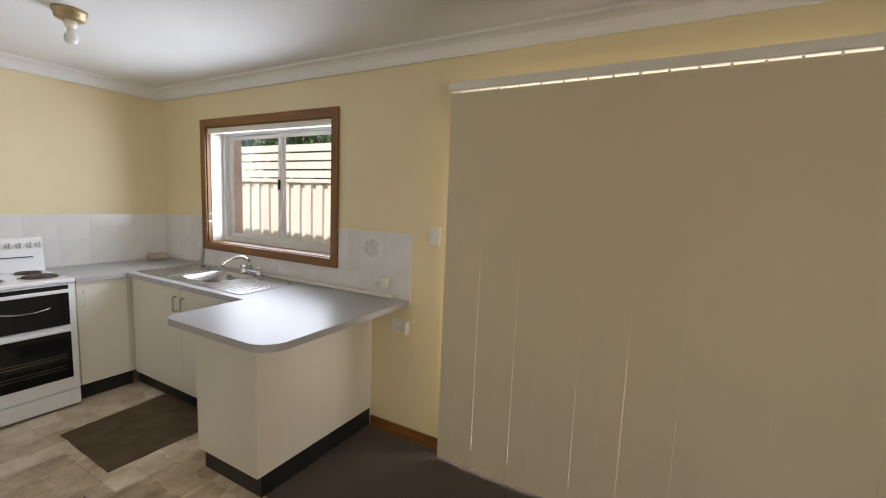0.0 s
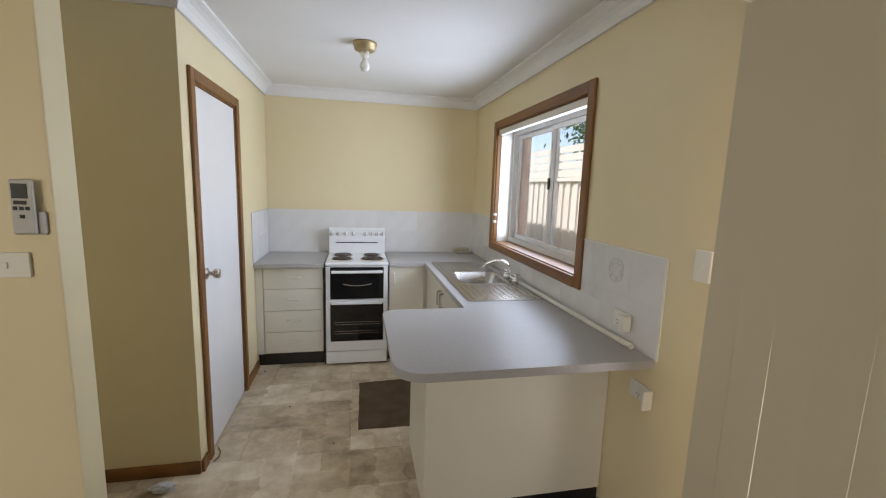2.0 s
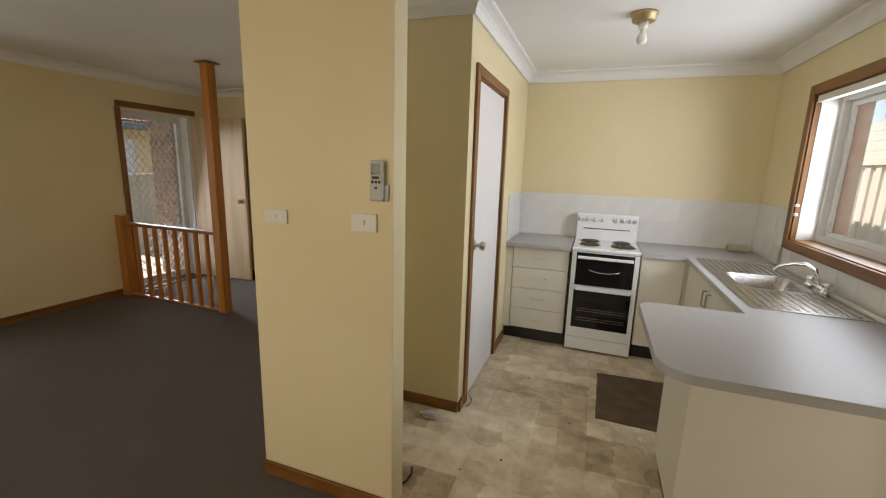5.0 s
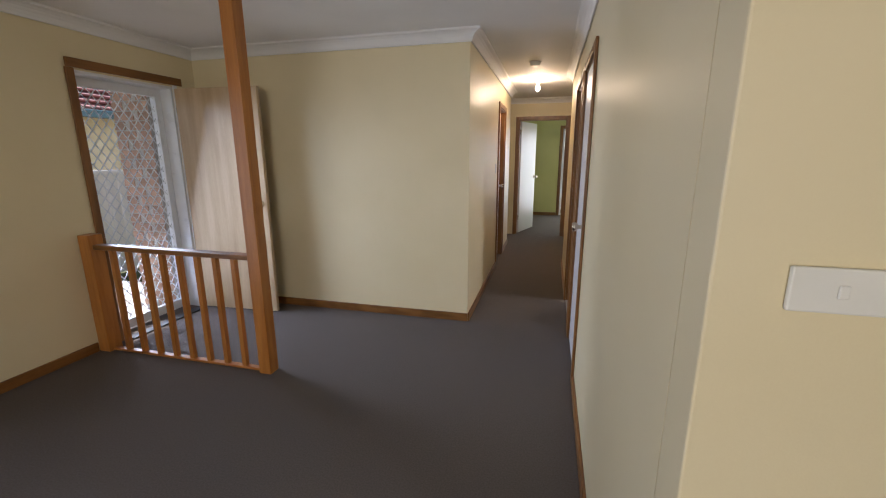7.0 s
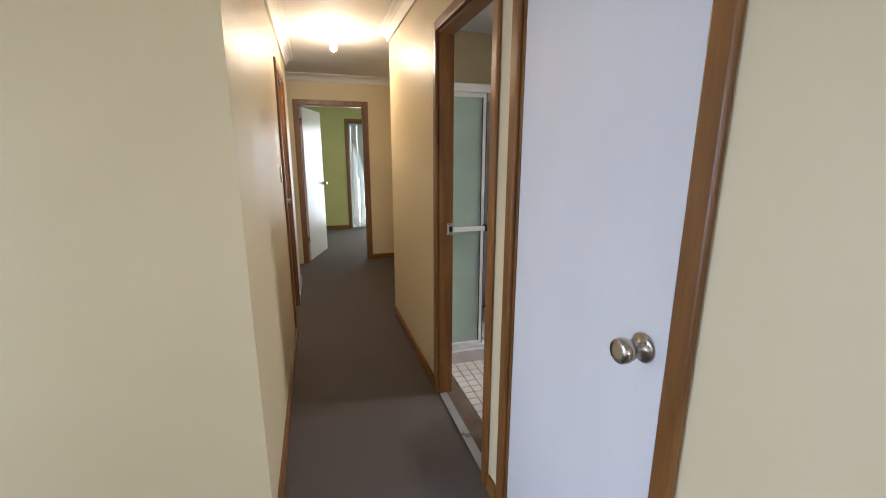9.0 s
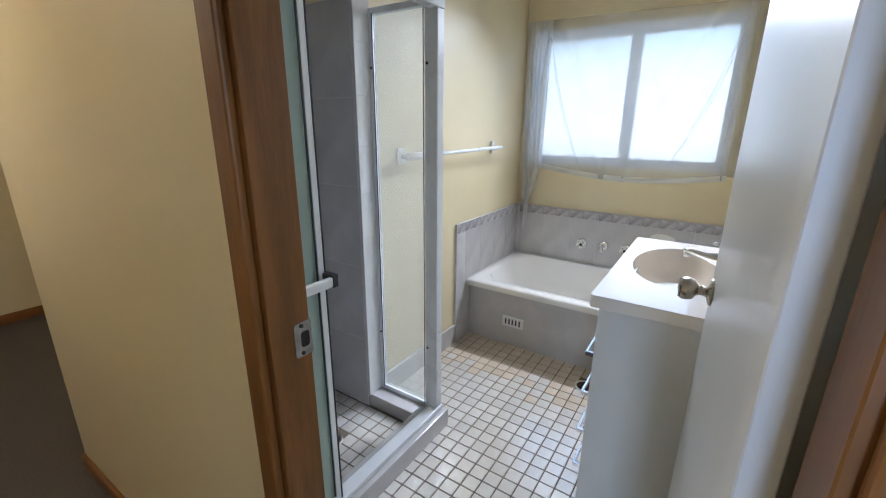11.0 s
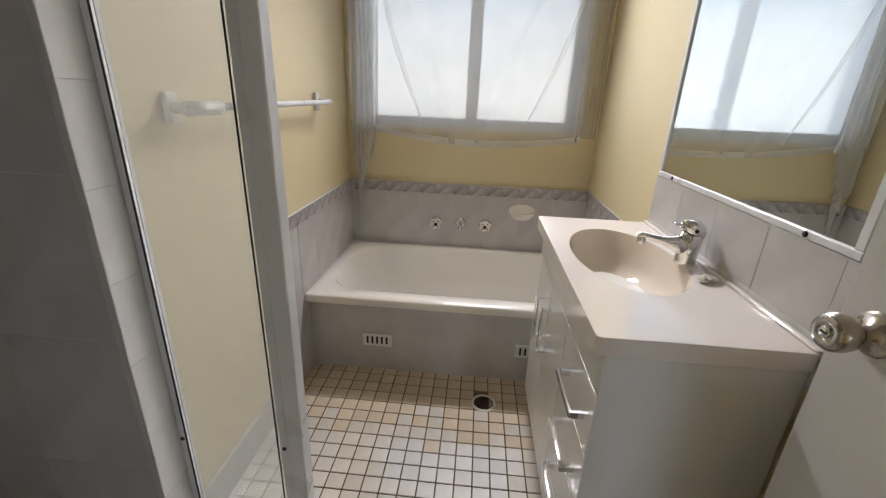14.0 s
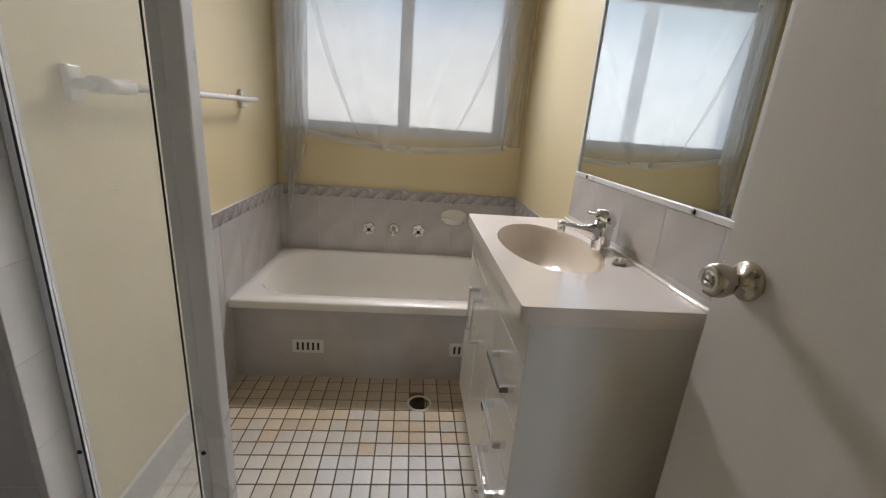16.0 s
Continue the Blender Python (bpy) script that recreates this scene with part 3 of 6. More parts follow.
# ---- kitchen ----
# vinyl sheet with a printed pattern of mottled squares
def vinyl_mat():
    mat, n, l, p = node_mat("mottled_vinyl")
    co = n.new("ShaderNodeTexCoord")
    warp = n.new("ShaderNodeTexNoise")
    warp.inputs["Scale"].default_value, warp.inputs["Detail"].default_value = 14, 4
    wsub = n.new("ShaderNodeVectorMath")
    wsub.operation = "MULTIPLY_ADD"
    wsub.inputs[1].default_value, wsub.inputs[2].default_value = (0.10, 0.10, 0), (-0.05, -0.05, 0)
    wadd = n.new("ShaderNodeVectorMath")
    l.new(co.outputs["Object"], warp.inputs["Vector"])
    l.new(warp.outputs["Color"], wsub.inputs[0])
    l.new(co.outputs["Object"], wadd.inputs[0])
    cells = []
    for size, shift in ((0.30, 0.0), (0.15, 0.07)):
        div = n.new("ShaderNodeVectorMath")
        div.operation = "MULTIPLY_ADD"
        div.inputs[1].default_value, div.inputs[2].default_value = (1 / size, 1 / size, 0), (shift, shift, 0.5)
        fl = n.new("ShaderNodeVectorMath")
        fl.operation = "FLOOR"
        wnz = n.new("ShaderNodeTexWhiteNoise")
        src = co.outputs["Object"] if size > 0.2 else wadd.outputs[0]
        l.new(src, div.inputs[0])
        l.new(div.outputs[0], fl.inputs[0])
        l.new(fl.outputs[0], wnz.inputs["Vector"])
        cells.append(wnz)
    l.new(wsub.outputs[0], wadd.inputs[1])
    blotch = n.new("ShaderNodeTexNoise")
    blotch.inputs["Scale"].default_value, blotch.inputs["Detail"].default_value, blotch.inputs["Roughness"].default_value = 7, 8, 0.65
    l.new(co.outputs["Object"], blotch.inputs["Vector"])
    def mad(a, k, b):
        m = n.new("ShaderNodeMath")
        m.operation = "MULTIPLY_ADD"
        m.inputs[1].default_value = k
        l.new(a, m.inputs[0])
        if b is None:
            m.inputs[2].default_value = 0
        else:
            l.new(b, m.inputs[2])
        return m.outputs[0]
    total = mad(cells[1].outputs["Value"], 0.22, mad(cells[0].outputs["Value"], 0.26, mad(blotch.outputs[0], 0.85, None)))
    ramp = n.new("ShaderNodeValToRGB")
    e = ramp.color_ramp.elements
    e[0].position, e[0].color = 0.34, (0.27, 0.20, 0.125, 1)
    e[1].position, e[1].color = 0.95, (0.86, 0.77, 0.62, 1)
    mid = e.new(0.62)
    mid.color = (0.56, 0.45, 0.31, 1)
    l.new(total, ramp.inputs[0])
    l.new(ramp.outputs[0], p.inputs["Base Color"])
    p.inputs["Roughness"].default_value = 0.42
    bp = n.new("ShaderNodeBump")
    bp.inputs["Strength"].default_value, bp.inputs["Distance"].default_value = 0.08, 0.004
    l.new(blotch.outputs[0], bp.inputs["Height"])
    l.new(bp.outputs[0], p.inputs["Normal"])
    return mat


VINYL = vinyl_mat()
setting("floor_kitchen", prism([(-2.62, 0), (-2.62, -2.61), (-2.0, -2.61), (-2.0, -2.72), (-0.826, -2.72), (-0.826, -2.38), (0, -2.38), (0, 0)], 0.0005, 0.005), VINYL, "mottled brown and cream sheet vinyl, scuffed and dusty", "vinyl floor")

# benchtops
ob = tagged(part("benchtop", prism_hole(
    [(0, -2.73), (0, 0), (-0.893, 0), (-0.893, -0.6), (-0.585, -0.6), (-0.585, -1.95)]
    + [(-0.96 - 0.075 * math.sin(radians(a)), -2.025 + 0.075 * math.cos(radians(a))) for a in range(0, 91, 15)]
    + [(-0.915 - 0.12 * math.cos(radians(a)), -2.61 - 0.12 * math.sin(radians(a))) for a in range(0, 91, 10)],
    [rounded(-0.455, -1.415, -0.095, -1.005, 0.07)], 0.865, 0.9), BENCH), "speckled grey laminate benchtop with a rounded breakfast bar end", "benchtop")
mod = ob.modifiers.new("edge", "BEVEL")
mod.width, mod.segments, mod.limit_method = 0.005, 2, "ANGLE"
tagged(part("benchtop", solid((-1.973, -0.62, 0.865, -1.432, 0, 0.9), bevel=0.005), BENCH), "short grey laminate benchtop beside the cooker", "benchtop")


def front(parent, name, box, label=""):
    return part(name, solid(box, bevel=0.003), CAB, parent, label)


# drawer unit
d = thing("drawer_unit", "cream laminate kitchen unit with four drawers", "cabinet", (-1.7, -0.3, 0))
part("carcass", solid((-1.93, -0.55, 0.12, -1.44, -0.02, 0.864)), CAB, d)
part("filler", solid((-1.973, -0.569, 0.12, -1.917, -0.05, 0.864)), CAB, d)
part("kick", solid((-1.973, -0.52, 0.005, -1.44, -0.5, 0.12)), BLACK, d, "black kick board")
for k in range(4):
    z = 0.125 + k * 0.185
    dr = front(d, "drawer", (-1.912, -0.57, z, -1.442, -0.551, z + 0.181))
    d_handle((-1.725, -0.57, z + 0.1), (-1.625, -0.57, z + 0.1), (0, -0.026, 0), 0.006, PLASTIC, dr)
# corner unit and sink unit
d = thing("corner_unit", "cream laminate corner cupboard with one door", "cabinet", (-0.7, -0.3, 0))
part("carcass", solid((-0.89, -0.55, 0.12, -0.02, -0.02, 0.864)), CAB, d)
dr = front(d, "door", (-0.886, -0.57, 0.125, -0.584, -0.551, 0.862))
d_handle((-0.848, -0.57, 0.70), (-0.848, -0.57, 0.80), (0, -0.026, 0), 0.006, PLASTIC, dr)
part("kick", solid((-0.89, -0.52, 0.005, -0.55, -0.5, 0.12)), BLACK, d, "black kick board")
d = thing("sink_unit", "cream laminate cupboard with two doors under the sink", "cabinet", (-0.3, -1.2, 0))
part("carcass", solid((-0.54, -1.90, 0.12, -0.47, -0.573, 0.864), (-0.54, -1.90, 0.12, -0.02, -1.45, 0.864), (-0.47, -1.45, 0.12, -0.02, -0.573, 0.66)), CAB, d)
for a, b, h in ((-1.235, -0.60, -1.195), (-1.885, -1.241, -1.285)):
    dr = front(d, "door", (-0.562, a, 0.125, -0.541, b, 0.862))
    d_handle((-0.562, h, 0.70), (-0.562, h, 0.80), (-0.026, 0, 0), 0.006, GREY_PLASTIC, dr)
part("kick", solid((-0.51, -1.90, 0.005, -0.49, -0.53, 0.12)), BLACK, d, "black kick board")
d = thing("peninsula_unit", "cream laminate peninsula cupboard with plain panels", "cabinet", (-0.4, -2.1, 0))
part("back_panel", solid((-0.876, -2.452, 0.125, -0.004, -2.434, 0.864), bevel=0.002), CAB, d)
part("end_panel", solid((-0.874, -2.433, 0.122, -0.856, -1.955, 0.864), bevel=0.002), CAB, d)
part("carcass", solid((-0.855, -2.433, 0.12, -0.02, -1.965, 0.864)), CAB, d)
part("kick", solid((-0.846, -2.440, 0.002, -0.003, -1.97, 0.119)), BLACK, d, "black kick board")

# cooker
d = thing("cooker", "white upright electric cooker with black glass doors", "cooker", (-1.16, -0.3, 0))
part("body", solid((-1.42, -0.585, 0.02, -0.903, -0.06, 0.875), bevel=0.006), ENAMEL, d)
part("plinth", solid((-1.40, -0.56, 0.005, -0.92, -0.1, 0.02)), BLACK, d)
part("hob", solid((-1.424, -0.612, 0.876, -0.899, -0.07, 0.905), bevel=0.010, seg=3), ENAMEL, d)
bg = part("backguard", prism([(-0.13, 0.906), (-0.07, 0.906), (-0.065, 1.14), (-0.085, 1.145), (-0.098, 1.13)], -1.42, -0.903, 0.004), ENAMEL, d)
bg.data.transform(Matrix(((0, 0, 1, 0), (1, 0, 0, 0), (0, 1, 0, 0), (0, 0, 0, 1))))
part("trim_strip", solid((-1.36, -0.1215, 1.005, -0.965, -0.117, 1.012)), BLACK, bg)
for k, x in enumerate((-1.40, -1.335, -1.27, -1.205, -1.085, -1.03, -0.975, -0.925)):
    part("knob", lathe([(0, 0), (0.021, 0), (0.021, 0.004), (0.016, 0.008), (0.014, 0.024), (0.010, 0.026), (0, 0.026)], pose(x, -0.102, 1.09, 82), 16), ENAMEL, bg)
    pm = solid((-0.0045, -0.019, 0.024, 0.0045, 0.019, 0.034), bevel=0.002, seg=1)
    pm.transform(pose(x, -0.102, 1.09, 82))
    part("knob_grip", pm, GREY_PLASTIC, bg, "grey knob grip")
for x, y, r in ((-1.29, -0.44, 0.082), (-1.03, -0.44, 0.095), (-1.29, -0.24, 0.080), (-1.03, -0.24, 0.072)):
    hp = part("hotplate", lathe([(0, 0.0), (0.012, 0.0), (0.014, 0.010), (r * 0.55, 0.013), (r * 0.57, 0.008), (r * 0.75, 0.008), (r * 0.77, 0.013), (r * 0.93, 0.013), (r * 0.96, 0.006), (r, 0.004), (r, 0)], pose(x, y, 0.905), 32), COIL, d, "rusted dark hotplate")
    part("trim_ring", lathe([(r + 0.001, 0), (r + 0.001, 0.006), (r + 0.010, 0.005), (r + 0.014, 0.0)], pose(x, y, 0.9052), 32), CHROME, hp)
def oven_door(name, z0, z1, g0, g1, hz):
    dr = part(name, solid((-1.418, -0.606, z0, -0.905, -0.586, z1), bevel=0.004), ENAMEL, d)
    part("glass", solid((-1.382, -0.612, g0, -0.941, -0.6062, g1), bevel=0.002), OVEN_GLASS, dr, "black oven glass")
    part("handle", join(solid((-1.372, -0.652, hz - 0.012, -0.951, -0.636, hz + 0.012), bevel=0.006), solid((-1.37, -0.638, hz - 0.008, -1.345, -0.6065, hz + 0.008), (-0.978, -0.638, hz - 0.008, -0.953, -0.6065, hz + 0.008))), ENAMEL, dr, "white bar handle")
    return dr
g = oven_door("grill_door", 0.590, 0.872, 0.594, 0.866, 0.832)
part("grill_handle", tube([(-1.28, -0.6125, 0.735), (-1.27, -0.625, 0.725), (-1.20, -0.630, 0.712), (-1.12, -0.630, 0.712), (-1.05, -0.625, 0.725), (-1.04, -0.6125, 0.735)], 0.004, 8), STEEL, g)
o = oven_door("oven_door", 0.135, 0.585, 0.222, 0.556, 0.566)
for z in (0.29, 0.31, 0.37, 0.39):
    part("rack_bar", solid((-1.35, -0.6135, z, -0.97, -0.6125, z + 0.003)), STEEL, o)
part("storage_drawer", solid((-1.418, -0.604, 0.022, -0.905, -0.586, 0.128), bevel=0.004), ENAMEL, d)
part("side_strip", solid((-1.428, -0.60, 0.02, -1.4205, -0.08, 0.86)), BLACK, d)

# sink with two drainers
d = thing("kitchen_sink", "stainless steel sink with two ribbed drainers", "sink", (-0.28, -1.2, 0.9))
part("deck", prism_hole(rounded(-0.53, -1.84, -0.055, -0.59, 0.025), [rounded(-0.452, -1.412, -0.098, -1.008, 0.07)], 0.9005, 0.905), STEEL, d)
rim = rounded(-0.452, -1.412, -0.098, -1.008, 0.07)
def inset(k, z):
    return [(x + (-0.275 - x) * k, y + (-1.21 - y) * k, z) for x, y in rim]
part("bowl", loft([inset(0, 0.905), inset(0.03, 0.898), inset(0.07, 0.80), inset(0.12, 0.745), inset(0.22, 0.735), inset(0.8, 0.730)]), STEEL, d).modifiers.new("thick", "SOLIDIFY").thickness = -0.002
for y0, y1 in ((-1.80, -1.45), (-0.97, -0.63)):
    for k in range(11):
        x = -0.49 + k * 0.0385
        part("rib", solid((x, y0, 0.9046, x + 0.014, y1, 0.9085), bevel=0.0018, seg=1), STEEL, d)
part("plug_hole", lathe([(0.028, 0.0), (0.03, 0.003), (0.024, 0.004), (0.02, 0.0), (0, -0.002)], pose(-0.275, -1.21, 0.7305)), CHROME, d)
d = thing("kitchen_tap", "chrome kitchen mixer tap with a swan-neck spout", "tap", (-0.08, -1.33, 0.905))
part("base", join(lathe([(0.0, 0), (0.026, 0), (0.024, 0.02), (0.017, 0.032), (0.017, 0.05), (0, 0.052)], pose(-0.078, -1.42, 0.9052)), lathe([(0.0, 0), (0.026, 0), (0.024, 0.02), (0.017, 0.032), (0.017, 0.05), (0, 0.052)], pose(-0.078, -1.24, 0.9052)), tube([(-0.078, -1.42, 0.932), (-0.078, -1.24, 0.932)], 0.014)), CHROME, d)
for y in (-1.42, -1.24):
    part("tap_handle", join(tube([(-0.105, y, 0.962), (-0.051, y, 0.962)], 0.008), tube([(-0.078, y - 0.027, 0.962), (-0.078, y + 0.027, 0.962)], 0.008), lathe([(0.018, -0.012), (0.02, 0.0), (0.016, 0.01), (0, 0.013)], pose(-0.078, y, 0.962))), CHROME, d)
part("spout", tube([(-0.078, -1.33, 0.93), (-0.085, -1.33, 0.98), (-0.10, -1.325, 1.02), (-0.14, -1.31, 1.045), (-0.19, -1.29, 1.042), (-0.24, -1.27, 1.02), (-0.262, -1.262, 0.995), (-0.264, -1.261, 0.98)], 0.011, 12), CHROME, d)

# loose and fixed small things
tagged(part("curtain_rod", tube([(-0.052, -1.42, 0.9135), (-0.045, -1.9, 0.9135), (-0.03, -2.62, 0.9135)], 0.0125, 14), PLASTIC), "white plastic-coated rod lying along the benchtop", "rod")
tagged(part("plastic_holder", join(solid((-0.20, -0.13, 0.9005, -0.06, -0.05, 0.955), bevel=0.012, seg=3), tube([(-0.21, -0.09, 0.93), (-0.202, -0.09, 0.93)], 0.02)), surface("beige_plastic", (0.42, 0.38, 0.28), (0.48, 0.43, 0.33), 6, 0.45)), "beige plastic holder standing at the benchtop corner", "holder")


def mat_outline():
    pts = []
    corners = [(-1.155, -1.60), (-0.51, -1.615), (-0.50, -0.925), (-1.143, -0.965)]
    for (ax, ay), (bx, by) in zip(corners, corners[1:] + corners[:1]):
        for i in range(14):
            u = i / 14
            j = 0.006 * noise.noise((ax * 9 + u * 7, ay * 5 + u * 9, 0.3))
            pts.append((ax + (bx - ax) * u + j, ay + (by - ay) * u + j * 1.4))
    return pts


tagged(part("floor_mat", prism(mat_outline(), 0.0052, 0.012, 0.002, 1), MAT_RUG), "brown carpet offcut mat lying on the vinyl", "mat")


def crumple(name, at, size, mat, label, category, seed):
    bm = bmesh.new()
    bmesh.ops.create_icosphere(bm, subdivisions=3, radius=1)
    for v in bm.verts:
        k = 0.62 + 0.55 * abs(noise.noise(v.co * 2.1 + Vector((seed, 0, 0)))) + 0.35 * noise.noise(v.co * 5 + Vector((0, seed, 0)))
        v.co = Vector((v.co.x * size[0], v.co.y * size[1], max(v.co.z, -0.75) * size[2])) * k
    low = min(v.co.z for v in bm.verts)
    bm.transform(pose(at[0], at[1], at[2] - low))
    return tagged(part(name, bm, mat), label, category)


crumple("crumpled_bag", (-2.11, -1.99, 0.005), (0.075, 0.04, 0.028), surface("grey_film", (0.45, 0.45, 0.45), (0.62, 0.62, 0.62), 20, 0.3), "crumpled grey plastic bag on the vinyl", "litter", 3.0)
for k, (x, y, s) in enumerate(((-1.62, -1.25, 0.008), (-1.30, -1.72, 0.007), (-1.62, -2.2, 0.009), (-1.38, -2.05, 0.006), (-1.1, -2.3, 0.007), (-1.80, -2.35, 0.007), (-1.9, -0.66, 0.01))):
    crumple("crumb", (x, y, 0.005), (s, s * 0.7, s * 0.5), BLACK if k != 3 else PLASTIC, "small dark speck of dirt on the vinyl", "litter", k + 1.0)
tagged(part("string", tube([(-1.955, -1.66, 0.008), (-1.93, -1.70, 0.008), (-1.925, -1.75, 0.008), (-1.94, -1.79, 0.008)], 0.003, 6), TIMBER), "short brown string on the vinyl", "litter")
tagged(part("cable", tube([(-2.03, -2.44, 0.02), (-2.015, -2.47, 0.012), (-2.02, -2.53, 0.010), (-2.045, -2.58, 0.010)], 0.005, 8), BLACK_RUBBER), "short black cable on the floor", "cable")


def plate(name, label, category, centre, normal, w, h, rockers=1, holes=0, mat=None):
    """A wall plate facing a way, with rocker switches or socket slots."""
    turn = {"-x": -90, "+x": 90, "-y": 0, "+y": 180}[normal]
    m = pose(*centre, 0, 0, turn)
    t = thing(name, label, category, centre)
    def add(nm, bm, mt, lb=""):
        bm.transform(m)
        return part(nm, bm, mt, t, lb)
    add("cover", solid((-w / 2, -0.009, -h / 2, w / 2, 0, h / 2), bevel=0.003), mat or PLASTIC)
    for k in range(rockers):
        x = (k - (rockers - 1) / 2) * 0.03
        add("rocker", solid((x - 0.006, -0.0135, 0.004 if holes else -0.009, x + 0.006, -0.0092, 0.022 if holes else 0.009), bevel=0.002), mat or PLASTIC)
    for k in range(holes):
        x = (k - (holes - 1) / 2) * 0.05
        for a, dx, dz in ((30, -0.007, -0.010), (-30, 0.007, -0.010), (0, 0, -0.024)):
            bm = solid((-0.0012, -0.0099, -0.0045, 0.0012, -0.0091, 0.0045))
            bm.transform(pose(x + dx, 0, dz, 0, a, 0))
            add("slot", bm, BLACK)
    return t


plate("light_switch", "white light switch plate on the cream wall", "switch", (-0.0015, -2.905, 1.315), "-x", 0.07, 0.11, 1)
p = plate("power_point", "white double power point on the tiles with a plug", "power point", (-0.0105, -2.52, 1.0), "-x", 0.115, 0.075, 2, 2)
part("plug", solid((-0.060, -2.590, 0.965, -0.0205, -2.555, 1.035), bevel=0.005), PLASTIC, p, "white plug")
p = plate("power_point", "white power point low on the cream wall", "power point", (-0.0015, -2.665, 0.735), "-x", 0.115, 0.075, 1, 1)
part("plug", solid((-0.045, -2.740, 0.69, -0.0015, -2.727, 0.77), bevel=0.004), PLASTIC, p, "white plug")
plate("light_switch", "white light switch plate on the short wall", "switch", (-2.125, -2.7215, 1.298), "-y", 0.115, 0.072, 1)
plate("light_switch", "small white switch plate on the short wall", "switch", (-2.555, -2.7215, 1.295), "-y", 0.115, 0.06, 1)
plate("light_switch", "white light switch on the hall wall", "switch", (-3.5685, 1.80, 1.29), "+x", 0.07, 0.11, 1)

d = thing("remote_control", "grey air conditioner remote in a wall cradle", "remote control", (-2.055, -2.73, 1.45))
part("cradle", solid((-2.094, -2.738, 1.385, -2.018, -2.7215, 1.45), bevel=0.005), GREY_PLASTIC, d)
rb = part("body", solid((-2.084, -2.752, 1.388, -2.030, -2.739, 1.538), bevel=0.006, seg=3), GREY_PLASTIC, d)
part("screen", solid((-2.077, -2.7535, 1.486, -2.040, -2.7522, 1.526), bevel=0.001, seg=1), surface("lcd_green", (0.05, 0.06, 0.055), (0.09, 0.10, 0.09), 5, 0.08), rb, "dull green display")
for x, z, w in ((-2.074, 1.470, 0.030), (-2.077, 1.454, 0.010), (-2.062, 1.454, 0.010), (-2.048, 1.454, 0.010), (-2.063, 1.432, 0.012)):
    part("button", solid((x, -2.7545, z, x + w, -2.7522, z + 0.010), bevel=0.001, seg=1), BLACK_RUBBER, rb)

# ceiling lamp holder
d = thing("ceiling_light", "dull brass batten lamp holder with a clear bulb", "ceiling light", (-1.12, -1.38, 2.4))
part("rose", lathe([(0, 0), (0.072, 0), (0.072, -0.012), (0.066, -0.016), (0.062, -0.042), (0.05, -0.048), (0, -0.048)], pose(-1.12, -1.38, 2.3995)), BRASS, d)
part("lamp_holder", lathe([(0, -0.048), (0.026, -0.048), (0.026, -0.07), (0.02, -0.085), (0, -0.085)], pose(-1.12, -1.38, 2.3995)), PLASTIC, d)
part("bulb", lathe([(0.012, -0.085), (0.014, -0.10), (0.026, -0.12), (0.029, -0.14), (0.022, -0.158), (0, -0.166)], pose(-1.12, -1.38, 2.3995)), surface("opal_glass", (0.72, 0.72, 0.70), (0.76, 0.76, 0.74), 5, 0.1), d, "unlit white bulb")

# kitchen window
d = thing("window_1", "sliding aluminium kitchen window in a stained timber frame", "window", (0.05, -1.37, 1.09), kind="structure")
for name, box in (("architrave", (-0.018, -2.143, 1.037, -0.0015, -2.08, 2.113)), ("architrave", (-0.018, -0.66, 1.037, -0.0015, -0.597, 2.113)), ("architrave", (-0.0175, -2.08, 2.05, -0.002, -0.66, 2.113)), ("window_sill", (-0.024, -2.08, 1.037, -0.002, -0.66, 1.10))):
    part(name, solid(box, bevel=0.005), TIMBER_Y if name == "window_sill" or box[1] == -2.08 else TIMBER, d)
part("sill_board", solid((-0.001, -2.088, 1.091, 0.135, -0.652, 1.106), bevel=0.002), TIMBER_Y, d)
part("reveal", solid((0.0, -0.668, 1.106, 0.030, -0.6515, 2.043)), TIMBER, d)
part("reveal", solid((0.0305, -0.672, 1.106, 0.14, -0.6515, 2.043)), WHITE_WALL, d, "white painted inner reveal")
for z in (1.274, 1.336):
    part("cord_clip", join(solid((-0.012, -0.690, z - 0.010, 0.012, -0.6685, z + 0.010), bevel=0.004), tube([(0, -0.690, z), (0, -0.702, z)], 0.005, 8)), PLASTIC, d, "small white blind cord clip")
part("reveal", solid((0.0, -2.0885, 1.106, 0.14, -2.072, 2.059)), TIMBER, d)
part("head_reveal", solid((0.0, -2.072, 2.043, 0.14, -0.668, 2.059)), TIMBER_Y, d)
part("blind_track", solid((0.004, -2.07, 2.0, 0.045, -0.67, 2.042), (0.052, -2.07, 2.01, 0.066, -0.67, 2.042), bevel=0.003), PLASTIC, d)
fr = part("window_frame", solid((0.135, -2.072, 1.107, 0.20, -2.037, 2.042), (0.135, -0.703, 1.107, 0.20, -0.668, 2.042), (0.135, -2.037, 1.107, 0.20, -0.703, 1.145), (0.135, -2.037, 2.0, 0.20, -0.703, 2.042)), ALU, d)
for y0, y1, x in ((-1.40, -0.705, 0.172), (-2.035, -1.36, 0.148)):
    sash = part("sash", solid((x, y0, 1.146, x + 0.02, y0 + 0.036, 1.998), (x, y1 - 0.036, 1.146, x + 0.02, y1, 1.998), (x, y0 + 0.036, 1.146, x + 0.02, y1 - 0.036, 1.176), (x, y0 + 0.036, 1.968, x + 0.02, y1 - 0.036, 1.998)), ALU, d)
    pn = part("pane", solid((x + 0.008, y0 + 0.034, 1.174, x + 0.012, y1 - 0.034, 1.970)), GLASS, d)
    pn.visible_shadow = False
